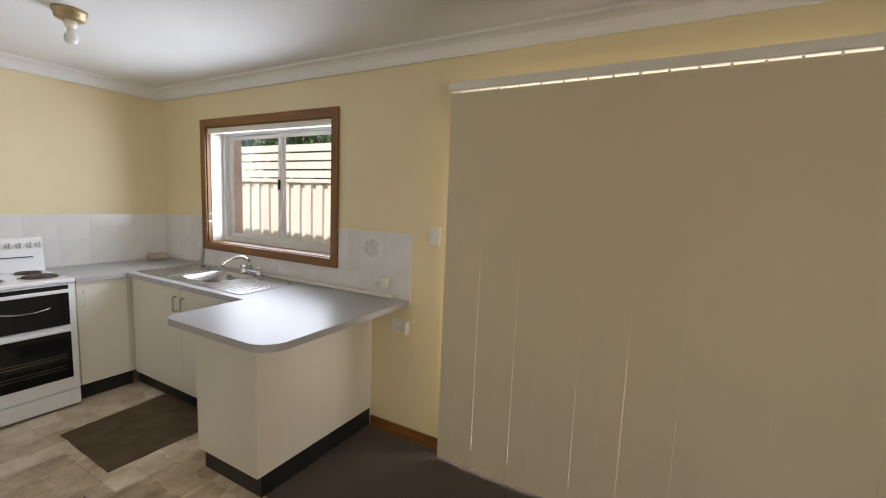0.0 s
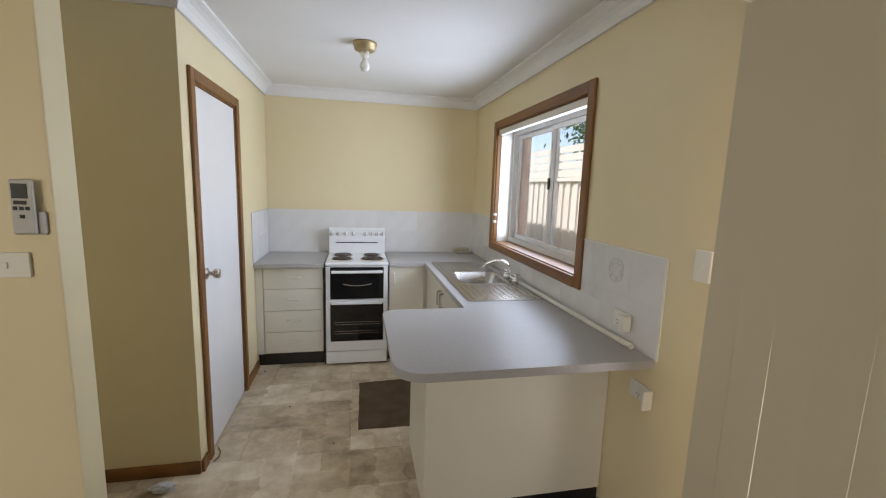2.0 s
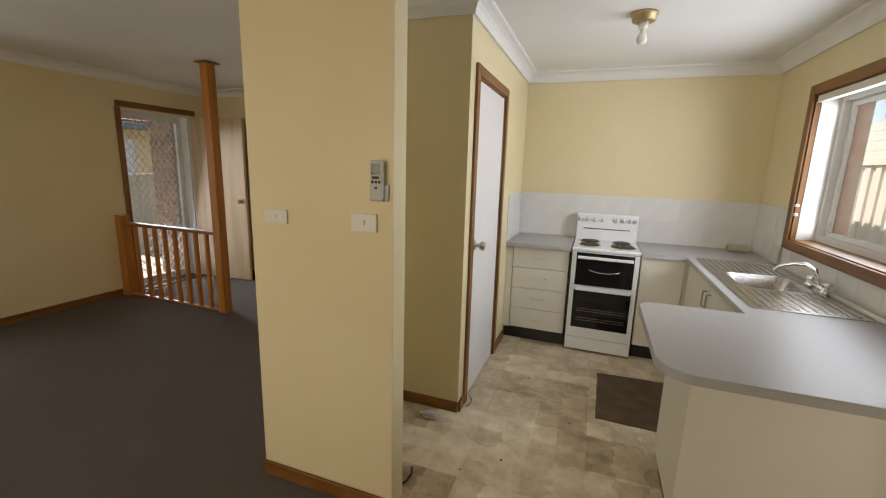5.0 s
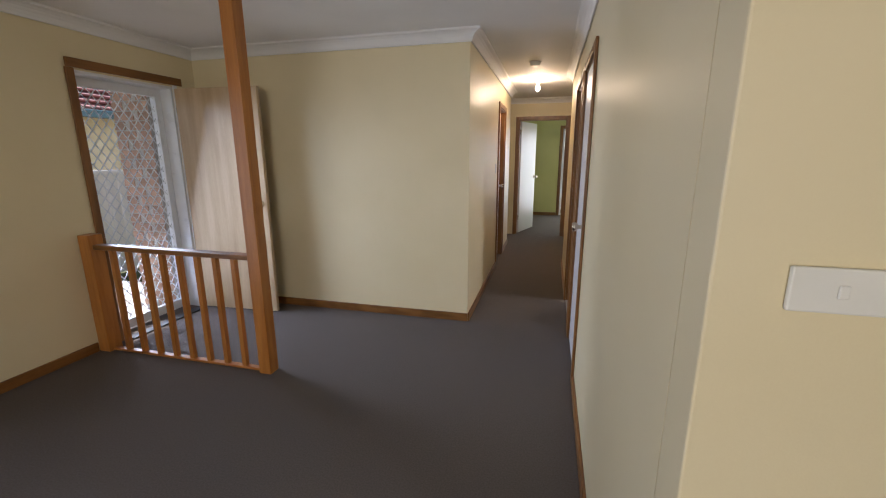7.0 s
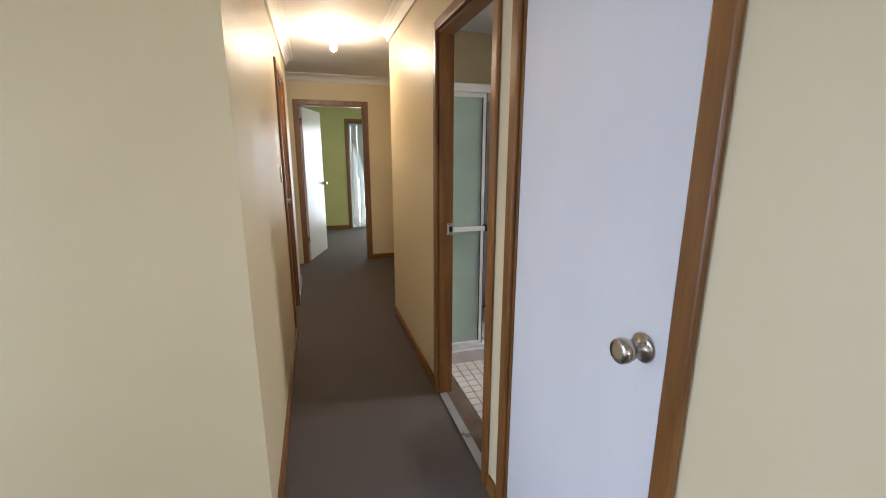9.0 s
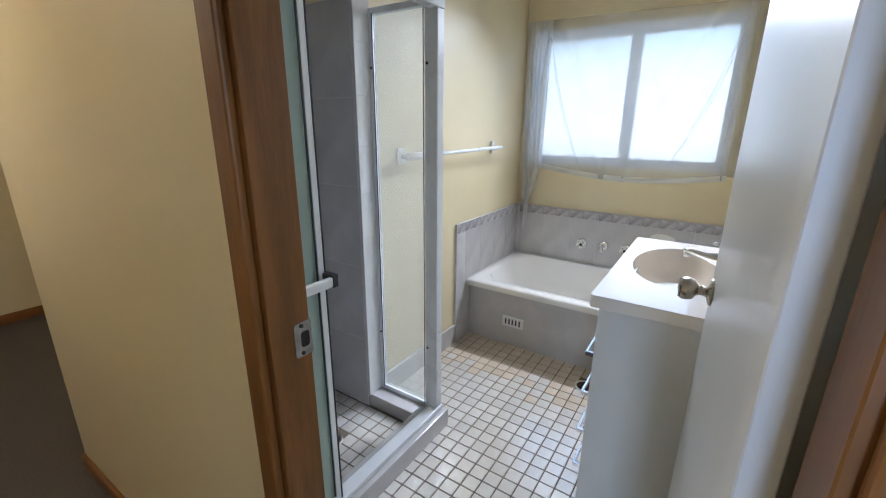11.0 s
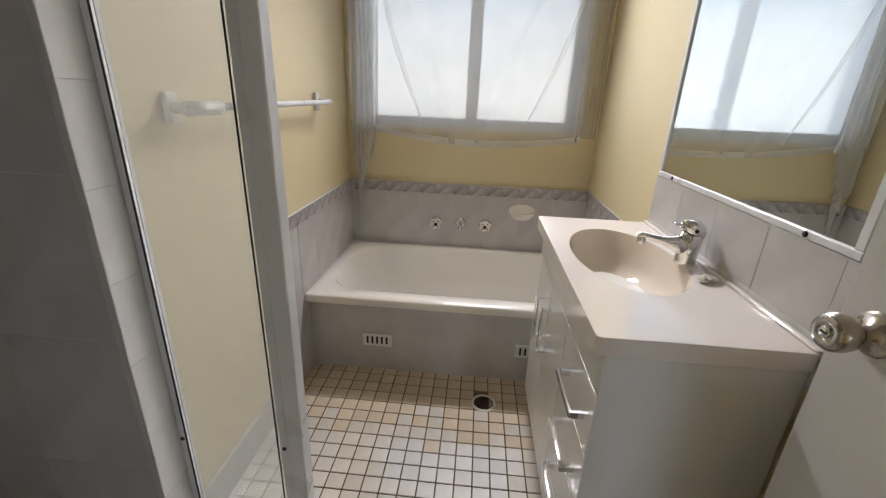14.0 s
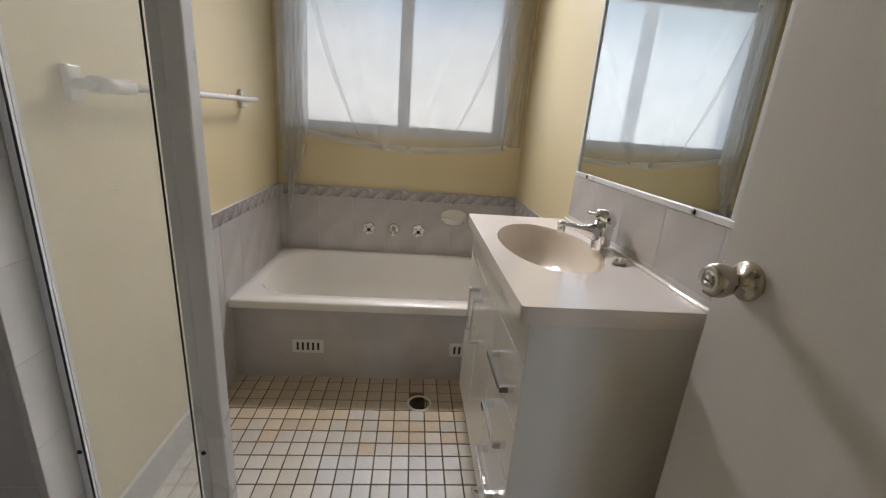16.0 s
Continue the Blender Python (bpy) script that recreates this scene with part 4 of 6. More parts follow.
part("latch", solid((0.135, -1.385, 1.56, 0.149, -1.365, 1.64), bevel=0.003), BLACK, d)
# lighter copy of the pink brick, strong daylight on the reveal put into its colour
part("outer_reveal", solid((0.205, -0.72, 1.10, 0.28, -0.651, 2.05)), surface("daylit_pink_brick", (0.52, 0.36, 0.28), (0.64, 0.49, 0.40), 12, 0.85, 60, 0.4), d)

# sliding door with vertical blinds
d = thing("window_2", "sliding glass door behind closed vertical blinds", "sliding door", (0.15, -3.97, 0), kind="structure")
part("door_frame", solid((0.10, -4.95, 0, 0.19, -4.90, 2.1), (0.10, -3.05, 0, 0.19, -3.0, 2.1), (0.10, -4.90, 2.05, 0.19, -3.05, 2.1), (0.10, -4.90, 0, 0.19, -3.05, 0.04), (0.12, -4.0, 0.04, 0.17, -3.94, 2.05)), ALU, d)
for y0, y1 in ((-4.90, -4.0), (-3.94, -3.05)):
    part("pane", solid((0.142, y0, 0.04, 0.148, y1, 2.05)), GLASS, d).visible_shadow = False


def fabric(name, colour, through, rough=0.85):
    """Cloth that lets some light through."""
    mat, n, l, p = node_mat(name)
    wv = n.new("ShaderNodeTexNoise")
    wv.inputs["Scale"].default_value, wv.inputs["Detail"].default_value = 3, 4
    fine = n.new("ShaderNodeTexNoise")
    fine.inputs["Scale"].default_value = 600
    co = n.new("ShaderNodeTexCoord")
    ramp = n.new("ShaderNodeValToRGB")
    ramp.color_ramp.elements[0].color = (*[c * 0.93 for c in colour], 1)
    ramp.color_ramp.elements[1].color = (*colour, 1)
    l.new(co.outputs["Object"], wv.inputs["Vector"])
    l.new(co.outputs["Object"], fine.inputs["Vector"])
    l.new(wv.outputs[0], ramp.inputs[0])
    l.new(ramp.outputs[0], p.inputs["Base Color"])
    p.inputs["Roughness"].default_value = rough
    p.inputs["Specular IOR Level"].default_value = 0.2
    bp = n.new("ShaderNodeBump")
    bp.inputs["Strength"].default_value, bp.inputs["Distance"].default_value = 0.15, 0.002
    l.new(fine.outputs[0], bp.inputs["Height"])
    l.new(bp.outputs[0], p.inputs["Normal"])
    tr = n.new("ShaderNodeBsdfTranslucent")
    l.new(ramp.outputs[0], tr.inputs[0])
    mx = n.new("ShaderNodeMixShader")
    mx.inputs[0].default_value = through
    l.new(p.outputs[0], mx.inputs[1])
    l.new(tr.outputs[0], mx.inputs[2])
    l.new(mx.outputs[0], n["Material Output"].inputs[0])
    return mat


VANE = fabric("blind_fabric", (0.66, 0.58, 0.425), 0.06)
VANE_WHITE = fabric("white_blind_fabric", (0.72, 0.74, 0.72), 0.35)
d = thing("vertical_blind", "closed beige fabric vertical blinds hung before the sliding door", "blind", (-0.08, -3.97, 0))
hr = part("headrail", solid((-0.105, -5.0, 2.105, -0.055, -3.010, 2.15), bevel=0.004), PLASTIC, d, "cream headrail")
for y in (-3.11, -3.9, -4.7):
    part("bracket", solid((-0.095, y - 0.012, 2.15, -0.002, y + 0.012, 2.158), bevel=0.002), PLASTIC, hr)


def vane(k, y, turn, w=0.1088, z0=0.008, z1=2.096):
    """One hanging strip, drifting sideways and twisting a little towards its foot."""
    bm = bmesh.new()
    rows = 10
    slip = {1: 0.0035, 2: -0.0035, 3: 0.0015, 4: -0.0015, 6: 0.0010, 7: -0.0010, 8: 0.0008, 9: -0.0008, 10: 0.0007, 11: -0.0007, 13: 0.0006, 14: -0.0006}.get(k, 0.0)
    cols = [(-0.5, 0.0), (-0.25, 0.0006), (0, 0.0008), (0.25, 0.0006), (0.5, 0.0)]
    vs = []
    for r in range(rows + 1):
        u = r / rows
        sway = 0.002 * math.sin(k * 1.7) * (1 - u) + 0.001 * noise.noise((k * 0.7, u * 2, 0))
        row = []
        for c, b in cols:
            q = Vector((b + sway * 0.6, c * w + slip * max(0, 1 - u * 1.5) ** 0.8, z0 + (z1 - z0) * u))
            q.rotate(Euler((0, 0, radians(turn + 0.8 * noise.noise((k * 0.9, u * 1.2, 4.0)) * (1 - u)))))
            row.append(bm.verts.new(q + Vector((-0.082, y, 0))))
        vs.append(row)
    for a, b in zip(vs, vs[1:]):
        for i in range(4):
            bm.faces.new((a[i], a[i + 1], b[i + 1], b[i]))
    return bm


for k in range(18):
    y = -3.072 - k * 0.1085
    v = part("vane", vane(k, y, 0.2 * math.sin(k * 2.3), z0=0.008 + 0.006 * abs(math.sin(k * 1.3))), VANE, d)
    v.modifiers.new("thick", "SOLIDIFY").thickness = 0.0012
    part("hanger", solid((-0.0835, y - 0.005, 2.092, -0.0815, y + 0.005, 2.1045)), PLASTIC, d)


# ---- living room and hall ----
d = thing("stair_rail", "orange-stained timber balustrade with a full-height post", "balustrade", (-5.4, -1.1, 0))
part("tall_post", solid((-4.778, -1.145, 0, -4.688, -1.055, 2.386), bevel=0.006), PINE, d)
part("post_cap", solid((-4.808, -1.175, 2.386, -4.658, -1.025, 2.3995), bevel=0.004), TIMBER, d, "dark timber plate under the ceiling")
part("newel", solid((-6.196, -1.15, 0, -6.09, -1.05, 0.90), bevel=0.005), PINE, d)
part("top_rail", solid((-6.09, -1.135, 0.795, -4.778, -1.065, 0.83), bevel=0.006), TIMBER_Y, d)
part("bottom_rail", solid((-6.09, -1.12, 0.004, -4.778, -1.08, 0.022), bevel=0.003), PINE, d)
for k in range(8):
    x = -5.955 + k * 0.148
    part("baluster", solid((x - 0.017, -1.117, 0.022, x + 0.017, -1.083, 0.795), bevel=0.003), PINE, d)

# security screen in the front doorway
plan = PORCH_PLAN
d = thing("security_door", "closed white security door with a diamond steel mesh", "screen door", (-6.33, -0.61, 0))
part("frame", solid((-6.36, -0.998, 0.02, -6.325, -0.94, 2.028), (-6.36, -0.28, 0.02, -6.325, -0.222, 2.028), (-6.36, -0.94, 1.96, -6.325, -0.28, 2.028), (-6.36, -0.94, 0.02, -6.325, -0.28, 0.10)), ALU, d)
bm = bmesh.new()
ya, yb, za, zb, sp = -0.94, -0.28, 0.10, 1.96, 0.105
def bar(y0, z0, y1, z1):
    dd = Vector((0, y1 - y0, z1 - z0)).normalized()
    sd = Vector((0, -dd.z, dd.y)) * 0.0035
    vs = [bm.verts.new(Vector((-6.343, y, z)) + s) for y, z in ((y0, z0), (y1, z1)) for s in (sd, -sd)]
    bm.faces.new((vs[0], vs[1], vs[3], vs[2]))
k = za - (yb - ya) * 1.35
while k < zb:
    for s in (1, -1):
        pts = []
        for u in (ya, yb):
            v = k + (u - ya) * 1.35 if s == 1 else k + (yb - u) * 1.35
            pts.append([u, v])
        (u0, v0), (u1, v1) = pts
        t0, t1 = 0.0, 1.0
        for lim, sgn in ((za, 1), (zb, -1)):
            f0, f1 = (v0 - lim) * sgn, (v1 - lim) * sgn
            if f0 < 0 and f1 < 0:
                t0 = 2
            elif f0 < 0:
                t0 = max(t0, -f0 / (f1 - f0))
            elif f1 < 0:
                t1 = min(t1, f0 / (f0 - f1))
        if t0 < t1:
            bar(u0 + (u1 - u0) * t0, v0 + (v1 - v0) * t0, u0 + (u1 - u0) * t1, v0 + (v1 - v0) * t1)
    k += sp
mesh = part("mesh", bm, ALU, d, "diamond mesh of flat white bars")
mesh.modifiers.new("thick", "SOLIDIFY").thickness = 0.005
part("lock", solid((-6.36, -0.985, 1.0, -6.315, -0.95, 1.14), bevel=0.004), BLACK, d)
setting("trim_front_door", solid((-6.2, -0.985, 0.0, -6.12, -0.235, 0.012), bevel=0.003), BLACK, "dark threshold strip at the front door", "threshold")
tagged(part("pelmet", solid((-6.198, -1.06, 2.062, -6.175, -0.12, 2.125), bevel=0.004), TIMBER_Y), "dark timber board over the front doorway", "pelmet", kind="structure")

plan = HOUSE_PLAN
# glazed living room door
d = thing("window_3", "aluminium glazed door with a timber frame in the living room", "sliding door", (-6.33, -3.4, 0), kind="structure")
door_frame(d, -6.45, -6.2, -4.3, -2.55, 2.1, sides=(0, 1))
part("door_frame", solid((-6.40, -4.28, 0.0, -6.32, -4.23, 2.08), (-6.40, -2.62, 0.0, -6.32, -2.57, 2.08), (-6.40, -4.23, 2.03, -6.32, -2.62, 2.08), (-6.40, -4.23, 0, -6.32, -2.62, 0.05), (-6.38, -3.46, 0.05, -6.34, -3.40, 2.03)), ALU, d)
for y0, y1 in ((-4.23, -3.46), (-3.40, -2.62)):
    part("pane", solid((-6.362, y0, 0.05, -6.356, y1, 2.03)), GLASS, d).visible_shadow = False

d = thing("smoke_detector", "round white smoke detector on the hall ceiling", "smoke detector", (-3.13, 1.41, 2.4))
part("base", lathe([(0, 0), (0.062, 0), (0.06, -0.012), (0.055, -0.014), (0, -0.014)], pose(-3.13, 1.41, 2.3995)), PLASTIC, d)
part("cover", lathe([(0.05, -0.014), (0.053, -0.02), (0.048, -0.036), (0.03, -0.042), (0, -0.043)], pose(-3.13, 1.41, 2.3995)), PLASTIC, d)
d = thing("ceiling_light", "lit bare bulb in a white batten holder on the hall ceiling", "ceiling light", (-3.13, 2.46, 2.4))
part("rose", lathe([(0, 0), (0.06, 0), (0.058, -0.014), (0.03, -0.03), (0.026, -0.055), (0.02, -0.062), (0, -0.062)], pose(-3.13, 2.46, 2.3995)), PLASTIC, d)
mat, n, l, p = node_mat("lit_bulb")
p.inputs["Emission Color"].default_value = (1, 0.72, 0.38, 1)
p.inputs["Emission Strength"].default_value = 10
p.inputs["Base Color"].default_value = (0.8, 0.78, 0.7, 1)
bulb = part("bulb", lathe([(0.013, -0.062), (0.015, -0.075), (0.028, -0.098), (0.031, -0.118), (0.024, -0.138), (0, -0.148)], pose(-3.13, 2.46, 2.3995)), mat, d, "glowing warm bulb")
bulb.visible_shadow = False

# bedroom door with vertical blinds
d = thing("window_4", "timber-framed glazed bedroom door with white vertical blinds", "sliding door", (-1.95, 7.1, 0), kind="structure")
door_frame(d, 7.05, 7.17, -2.69, -1.2, 2.05, along="x", sides=(1, 0))
part("door_frame", solid((-2.67, 7.13, 0, -2.63, 7.17, 2.03), (-1.26, 7.13, 0, -1.22, 7.17, 2.03), (-1.97, 7.13, 0.04, -1.98, 7.17, 2.0), (-2.63, 7.13, 0, -1.26, 7.17, 0.04), (-2.63, 7.13, 2.0, -1.26, 7.17, 2.03)), ALU, d)
part("pane", solid((-2.63, 7.148, 0.04, -1.97, 7.154, 2.0)), GLASS, d).visible_shadow = False
part("pane", solid((-1.98, 7.148, 0.04, -1.26, 7.154, 2.0)), GLASS, d).visible_shadow = False
d = thing("vertical_blind", "white vertical blinds hanging half open in the bedroom", "blind", (-1.95, 7.1, 0))
part("headrail", solid((-2.66, 7.085, 1.98, -1.23, 7.12, 2.015), bevel=0.003), ALU, d)
for k in range(11):
    bm = solid((-0.055, -0.0008, 0.03, 0.055, 0.0008, 1.98))
    bm.transform(pose(-2.57 + k * 0.118, 7.105, 0, 0, 0, 16 + 6 * math.sin(k * 2.0)))
    part("vane", bm, VANE_WHITE, d)

# ---- bathroom ----
plan = BATH_PLAN
setting("floor_bathroom", solid((-2.618, 0.386, 0.0005, -0.03, 1.83, 0.006), (-2.618, 1.832, 0.0005, -1.767, 2.378, 0.006), (-2.69, 0.422, 0.0005, -2.618, 1.113, 0.006)), GROUT_DARK, "brown-stained grout bed under the bathroom tiles", "tiled floor")
setting("trim_threshold", solid((-2.70, 0.422, 0.006, -2.655, 1.108, 0.010), bevel=0.002), ALU_GREY, "metal strip between carpet and tiles", "threshold")


def tile_slab(box, name="wall_tile"):
    me = bpy.data.meshes.new(name)
    bm = solid(box, bevel=0.0004, seg=1)
    bm.to_mesh(me)
    bm.free()
    return me


def tile_variation(mat, amount):
    """Lets single tiles differ a little by Object Info's Random."""
    n, l = mat.node_tree.nodes, mat.node_tree.links
    p = n["Principled BSDF"]
    src = p.inputs["Base Color"].links[0].from_socket
    info = n.new("ShaderNodeObjectInfo")
    mr = n.new("ShaderNodeMapRange")
    mr.inputs["To Min"].default_value, mr.inputs["To Max"].default_value = 1 - amount, 1
    hs = n.new("ShaderNodeHueSaturation")
    l.new(info.outputs["Random"], mr.inputs["Value"])
    l.new(mr.outputs[0], hs.inputs["Value"])
    l.new(src, hs.inputs["Color"])
    l.new(hs.outputs[0], p.inputs["Base Color"])


FLOOR_TILE = surface("cream_floor_tile", (0.66, 0.61, 0.53), (0.76, 0.72, 0.66), 4, 0.10, 120, 0.02, rough_var=0.04, spec=1.0)
FLOOR_TILE.node_tree.nodes["Principled BSDF"].inputs["IOR"].default_value = 1.8
tile_variation(FLOOR_TILE, 0.14)
tile_variation(TILE_GREY, 0.04)
tile_variation(TILE_WHITE, 0.04)
tile_variation(TILE_BORDER, 0.2)


def lay(parent, me, mat, name, places):
    """Pieces that share one mesh, each an object of its own under the parent."""
    if not me.materials:
        me.materials.append(mat)
    for m in places:
        ob = new(name, me)
        ob.parent = parent
        ob.matrix_world = plan @ m


def backing(name, box, mat, label, category="tiling"):
    return setting(name, solid(box), mat, label, category)


# bath
d = thing("bathtub", "white built-in bath with a tiled front panel", "bath", (-0.42, 1.1, 0))
outer = rounded(-0.825, 0.392, -0.032, 1.818, 0.02, 8)
inner = rounded(-0.745, 0.50, -0.10, 1.755, 0.20, 8)
def shrink(k, z, s=1.0):
    return [(-0.42 + (x + 0.42) * (1 - k), 1.13 + (y - 1.13) * (1 - k * s), z) for x, y in inner]
part("tub", loft([at_z(outer, 0.385), at_z(outer, 0.415), [(x * 0.985 - 0.006, 1.1 + (y - 1.1) * 0.99, 0.422) for x, y in outer], shrink(-0.01, 0.424), shrink(0.015, 0.415), shrink(0.10, 0.25, 0.8), shrink(0.2, 0.10, 0.8), shrink(0.34, 0.07, 0.7), shrink(0.8, 0.066)]), ACRYLIC, d)
part("front_panel", solid((-0.774, 0.392, 0.006, -0.76, 1.818, 0.384)), TILE_GREY, d, "pale grey tiled panel")
for yc in (1.485, 0.745):
    v = part("vent", solid((-0.7795, yc - 0.072, 0.142, -0.7742, yc + 0.072, 0.212), bevel=0.002), ALU, d, "white louvred vent")
    for k in range(5):
        part("slot", solid((-0.7808, yc - 0.052 + k * 0.0235, 0.157, -0.7798, yc - 0.042 + k * 0.0235, 0.197), bevel=0.0004, seg=1), BLACK, v)

# wall tiles
g = backing("tiling_bath_east", (-0.03, 0.386, 0.40, -0.002, 1.829, 0.812), GROUT, "pale grey wall tiles with a marbled border behind the bath")
me = tile_slab((-0.0009, -0.099, -0.163, 0, 0.099, 0.163))
lay(g, me, TILE_GREY, "wall_tile", [pose(-0.0305, 0.486 + k * 0.2005, 0.588) for k in range(7)])
mb = tile_slab((-0.0009, -0.0495, -0.029, 0, 0.0495, 0.029), "border_tile")
lay(g, mb, TILE_BORDER, "border_tile", [pose(-0.031, 0.437 + k * 0.1005, 0.782) for k in range(14)])
g = backing("tiling_bath_north", (-0.945, 1.815, 0.006, -0.032, 1.829, 0.812), GROUT, "pale grey wall tiles with a marbled border beside the bath")
lay(g, me, TILE_GREY, "wall_tile", [pose(-0.135 - k * 0.2005, 1.8148, 0.588, 0, 0, 90) for k in range(4)])
lay(g, mb, TILE_BORDER, "border_tile", [pose(-0.085 - k * 0.1005, 1.8143, 0.782, 0, 0, 90) for k in range(9)])
g = backing("tiling_skirting", (-1.678, 1.817, 0.006, -0.946, 1.829, 0.135), GROUT, "pale grey skirting tiles along the bathroom wall")
ms = tile_slab((-0.0009, -0.0895, -0.062, 0, 0.0895, 0.062))
lay(g, ms, TILE_GREY, "wall_tile", [pose(-1.04 - k * 0.1815, 1.8168, 0.072, 0, 0, 90) for k in range(4)])
g = backing("tiling_vanity", (-1.86, 0.387, 0.80, -0.918, 0.394, 1.065), GROUT_WHITE, "pale grey splash tiles behind the vanity")
mv = tile_slab((-0.0006, -0.1045, -0.080, 0, 0.1045, 0.080))
lay(g, mv, TILE_GREY, "wall_tile", [pose(-1.654 + k * 0.2105, 0.3944, 0.985, 0, 0, -90) for k in range(4)] + [pose(-1.809, 0.3944, 0.985, 0, 0, -90) @ Matrix.Diagonal((1, 0.47, 1, 1))])
g = backing("tiling_bath_south", (-0.90, 0.387, 0.40, -0.032, 0.3935, 0.812), GROUT, "pale grey tiles at the foot of the bath")
lay(g, me, TILE_GREY, "wall_tile", [pose(-0.135 - k * 0.2005, 0.394, 0.588, 0, 0, -90) for k in range(4)])
lay(g, mb, TILE_BORDER, "border_tile", [pose(-0.085 - k * 0.1005, 0.3945, 0.782, 0, 0, -90) for k in range(8)])

# bath taps and soap dish
for y in (1.283, 0.983):
    t = thing("bath_tap", "chrome wall tap with a white star handle", "tap", (-0.04, y, 0.575), group="bath taps")
    part("flange", lathe([(0, 0), (0.034, 0), (0.031, 0.008), (0.012, 0.014), (0.009, 0.03), (0, 0.03)], pose(-0.0328, y, 0.575, 0, -90)), CHROME, t)
    star = [(0.040 * (1 if i % 2 else 0.74) * math.cos(math.pi * i / 6 + 0.3), 0.040 * (1 if i % 2 else 0.74) * math.sin(math.pi * i / 6 + 0.3)) for i in range(12)]
    hb = prism(star, 0.028, 0.048, 0.003)
    hb.transform(pose(-0.0328, y, 0.575, 0, -90))
    hd = part("tap_handle", hb, ACRYLIC, t)
    part("indicator", lathe([(0, 0.0482), (0.0115, 0.0482), (0.0105, 0.051), (0, 0.051)], pose(-0.0328, y, 0.572, 0, -90), 12), BLACK, hd)
    for a in (0.8, 2.34, 3.9, 5.5):
        part("recess", lathe([(0, 0.0482), (0.0045, 0.0482), (0.004, 0.0492), (0, 0.0492)], pose(-0.0328, y + 0.021 * math.cos(a), 0.575 + 0.021 * math.sin(a), 0, -90), 8), BLACK, hd)
t = thing("bath_spout", "short chrome bath spout on the tiles", "tap", (-0.04, 1.133, 0.575))
part("flange", lathe([(0, 0), (0.034, 0), (0.032, 0.010), (0.018, 0.018), (0, 0.018)], pose(-0.0328, 1.133, 0.575, 0, -90)), CHROME, t)
part("spout", tube([(-0.045, 1.133, 0.575), (-0.085, 1.133, 0.575), (-0.105, 1.133, 0.565), (-0.11, 1.133, 0.548)], 0.013, 12), CHROME, t)
t = thing("soap_dish", "white ceramic soap dish fixed to the tiles", "soap dish", (-0.05, 0.775, 0.66))
def scoop(k, z, dy=0.0):
    """Half an oval standing out from the tiles, scaled by k."""
    return [(-0.0335 - 0.075 * k * max(0.0, math.sin(math.pi * i / 20)), 0.768 + (0.076 - dy) * k * math.cos(math.pi * i / 20), z) for i in range(21)]


part("back", loft([[(x, 0.768 + 0.078 * math.cos(2 * math.pi * i / 28), 0.668 + 0.048 * math.copysign(abs(math.sin(2 * math.pi * i / 28)) ** 0.7, math.sin(2 * math.pi * i / 28))) for i in range(28)] for x in (-0.0328, -0.040)]), ACRYLIC, t)
part("tray", loft([scoop(0.55, 0.622), scoop(0.86, 0.636), scoop(1.0, 0.664), scoop(1.0, 0.672), scoop(0.90, 0.672), scoop(0.80, 0.652), scoop(0.55, 0.644)], cap_first=True), ACRYLIC, t, "scalloped white dish")

# floor waste
WASTE = surface("rusty_drain", (0.012, 0.008, 0.005), (0.07, 0.04, 0.022), 40, 0.7, 160, 0.3)
t = thing("floor_waste", "round floor drain with a metal ring in the tiles", "drain", (-0.962, 0.955, 0.01))
part("ring", lathe([(0.044, -0.002), (0.0455, 0.004), (0.054, 0.004), (0.056, -0.002)], pose(-0.962, 0.955, 0.0100), 28), PLASTIC, t)
part("hole", lathe([(0.0445, 0.001), (0.040, -0.002), (0, -0.0025)], pose(-0.962, 0.955, 0.0100), 24), WASTE, t)
for r in (0.012, 0.024, 0.035):
    part("grate_ring", lathe([(r - 0.002, -0.002), (r - 0.002, 0.0005), (r + 0.002, 0.0005), (r + 0.002, -0.002)], pose(-0.962, 0.955, 0.0100), 24), WASTE, t)
t = thing("floor_waste", "round floor drain in the shower base", "drain", (-2.05, 1.78, 0.04))
part("ring", lathe([(0.034, 0.0), (0.036, 0.004), (0.046, 0.004), (0.049, 0.0)], pose(-2.05, 1.78, 0.0360), 28), NICKEL, t)
part("hole", lathe([(0.034, 0.002), (0.030, 0.0012), (0, 0.001)], pose(-2.05, 1.78, 0.0360), 24), BLACK, t)

# shower recess
setting("shower_hob", join(solid((-2.598, 1.425, 0.006, -1.64, 1.545, 0.098), bevel=0.004), solid((-1.765, 1.546, 0.006, -1.64, 1.814, 0.0975), bevel=0.003)), TILE_GREY, "pale tiled shower hob round the recess", "shower hob")
setting("shower_base", solid((-2.598, 1.546, 0.006, -1.767, 2.376, 0.03)), GROUT_DARK, "brown grout bed of the shower floor", "shower floor")
g1 = backing("tiling_shower_east", (-1.774, 1.815, 0.031, -1.766, 2.376, 1.87), GROUT, "pale grey shower wall tiles")
g2 = backing("tiling_shower_north", (-2.598, 2.371, 0.031, -1.775, 2.379, 1.87), GROUT, "pale grey shower back wall tiles")
g3 = backing("tiling_shower_west", (-2.619, 1.425, 0.099, -2.592, 2.37, 1.87), GROUT, "pale grey shower side wall tiles")
g4 = backing("tiling_shower_return", (-1.774, 1.803, 0.099, -1.679, 1.814, 1.95), GROUT, "white tiles on the wall end beside the shower")
mt = tile_slab((-0.0009, -0.139, -0.182, 0, 0.139, 0.182))
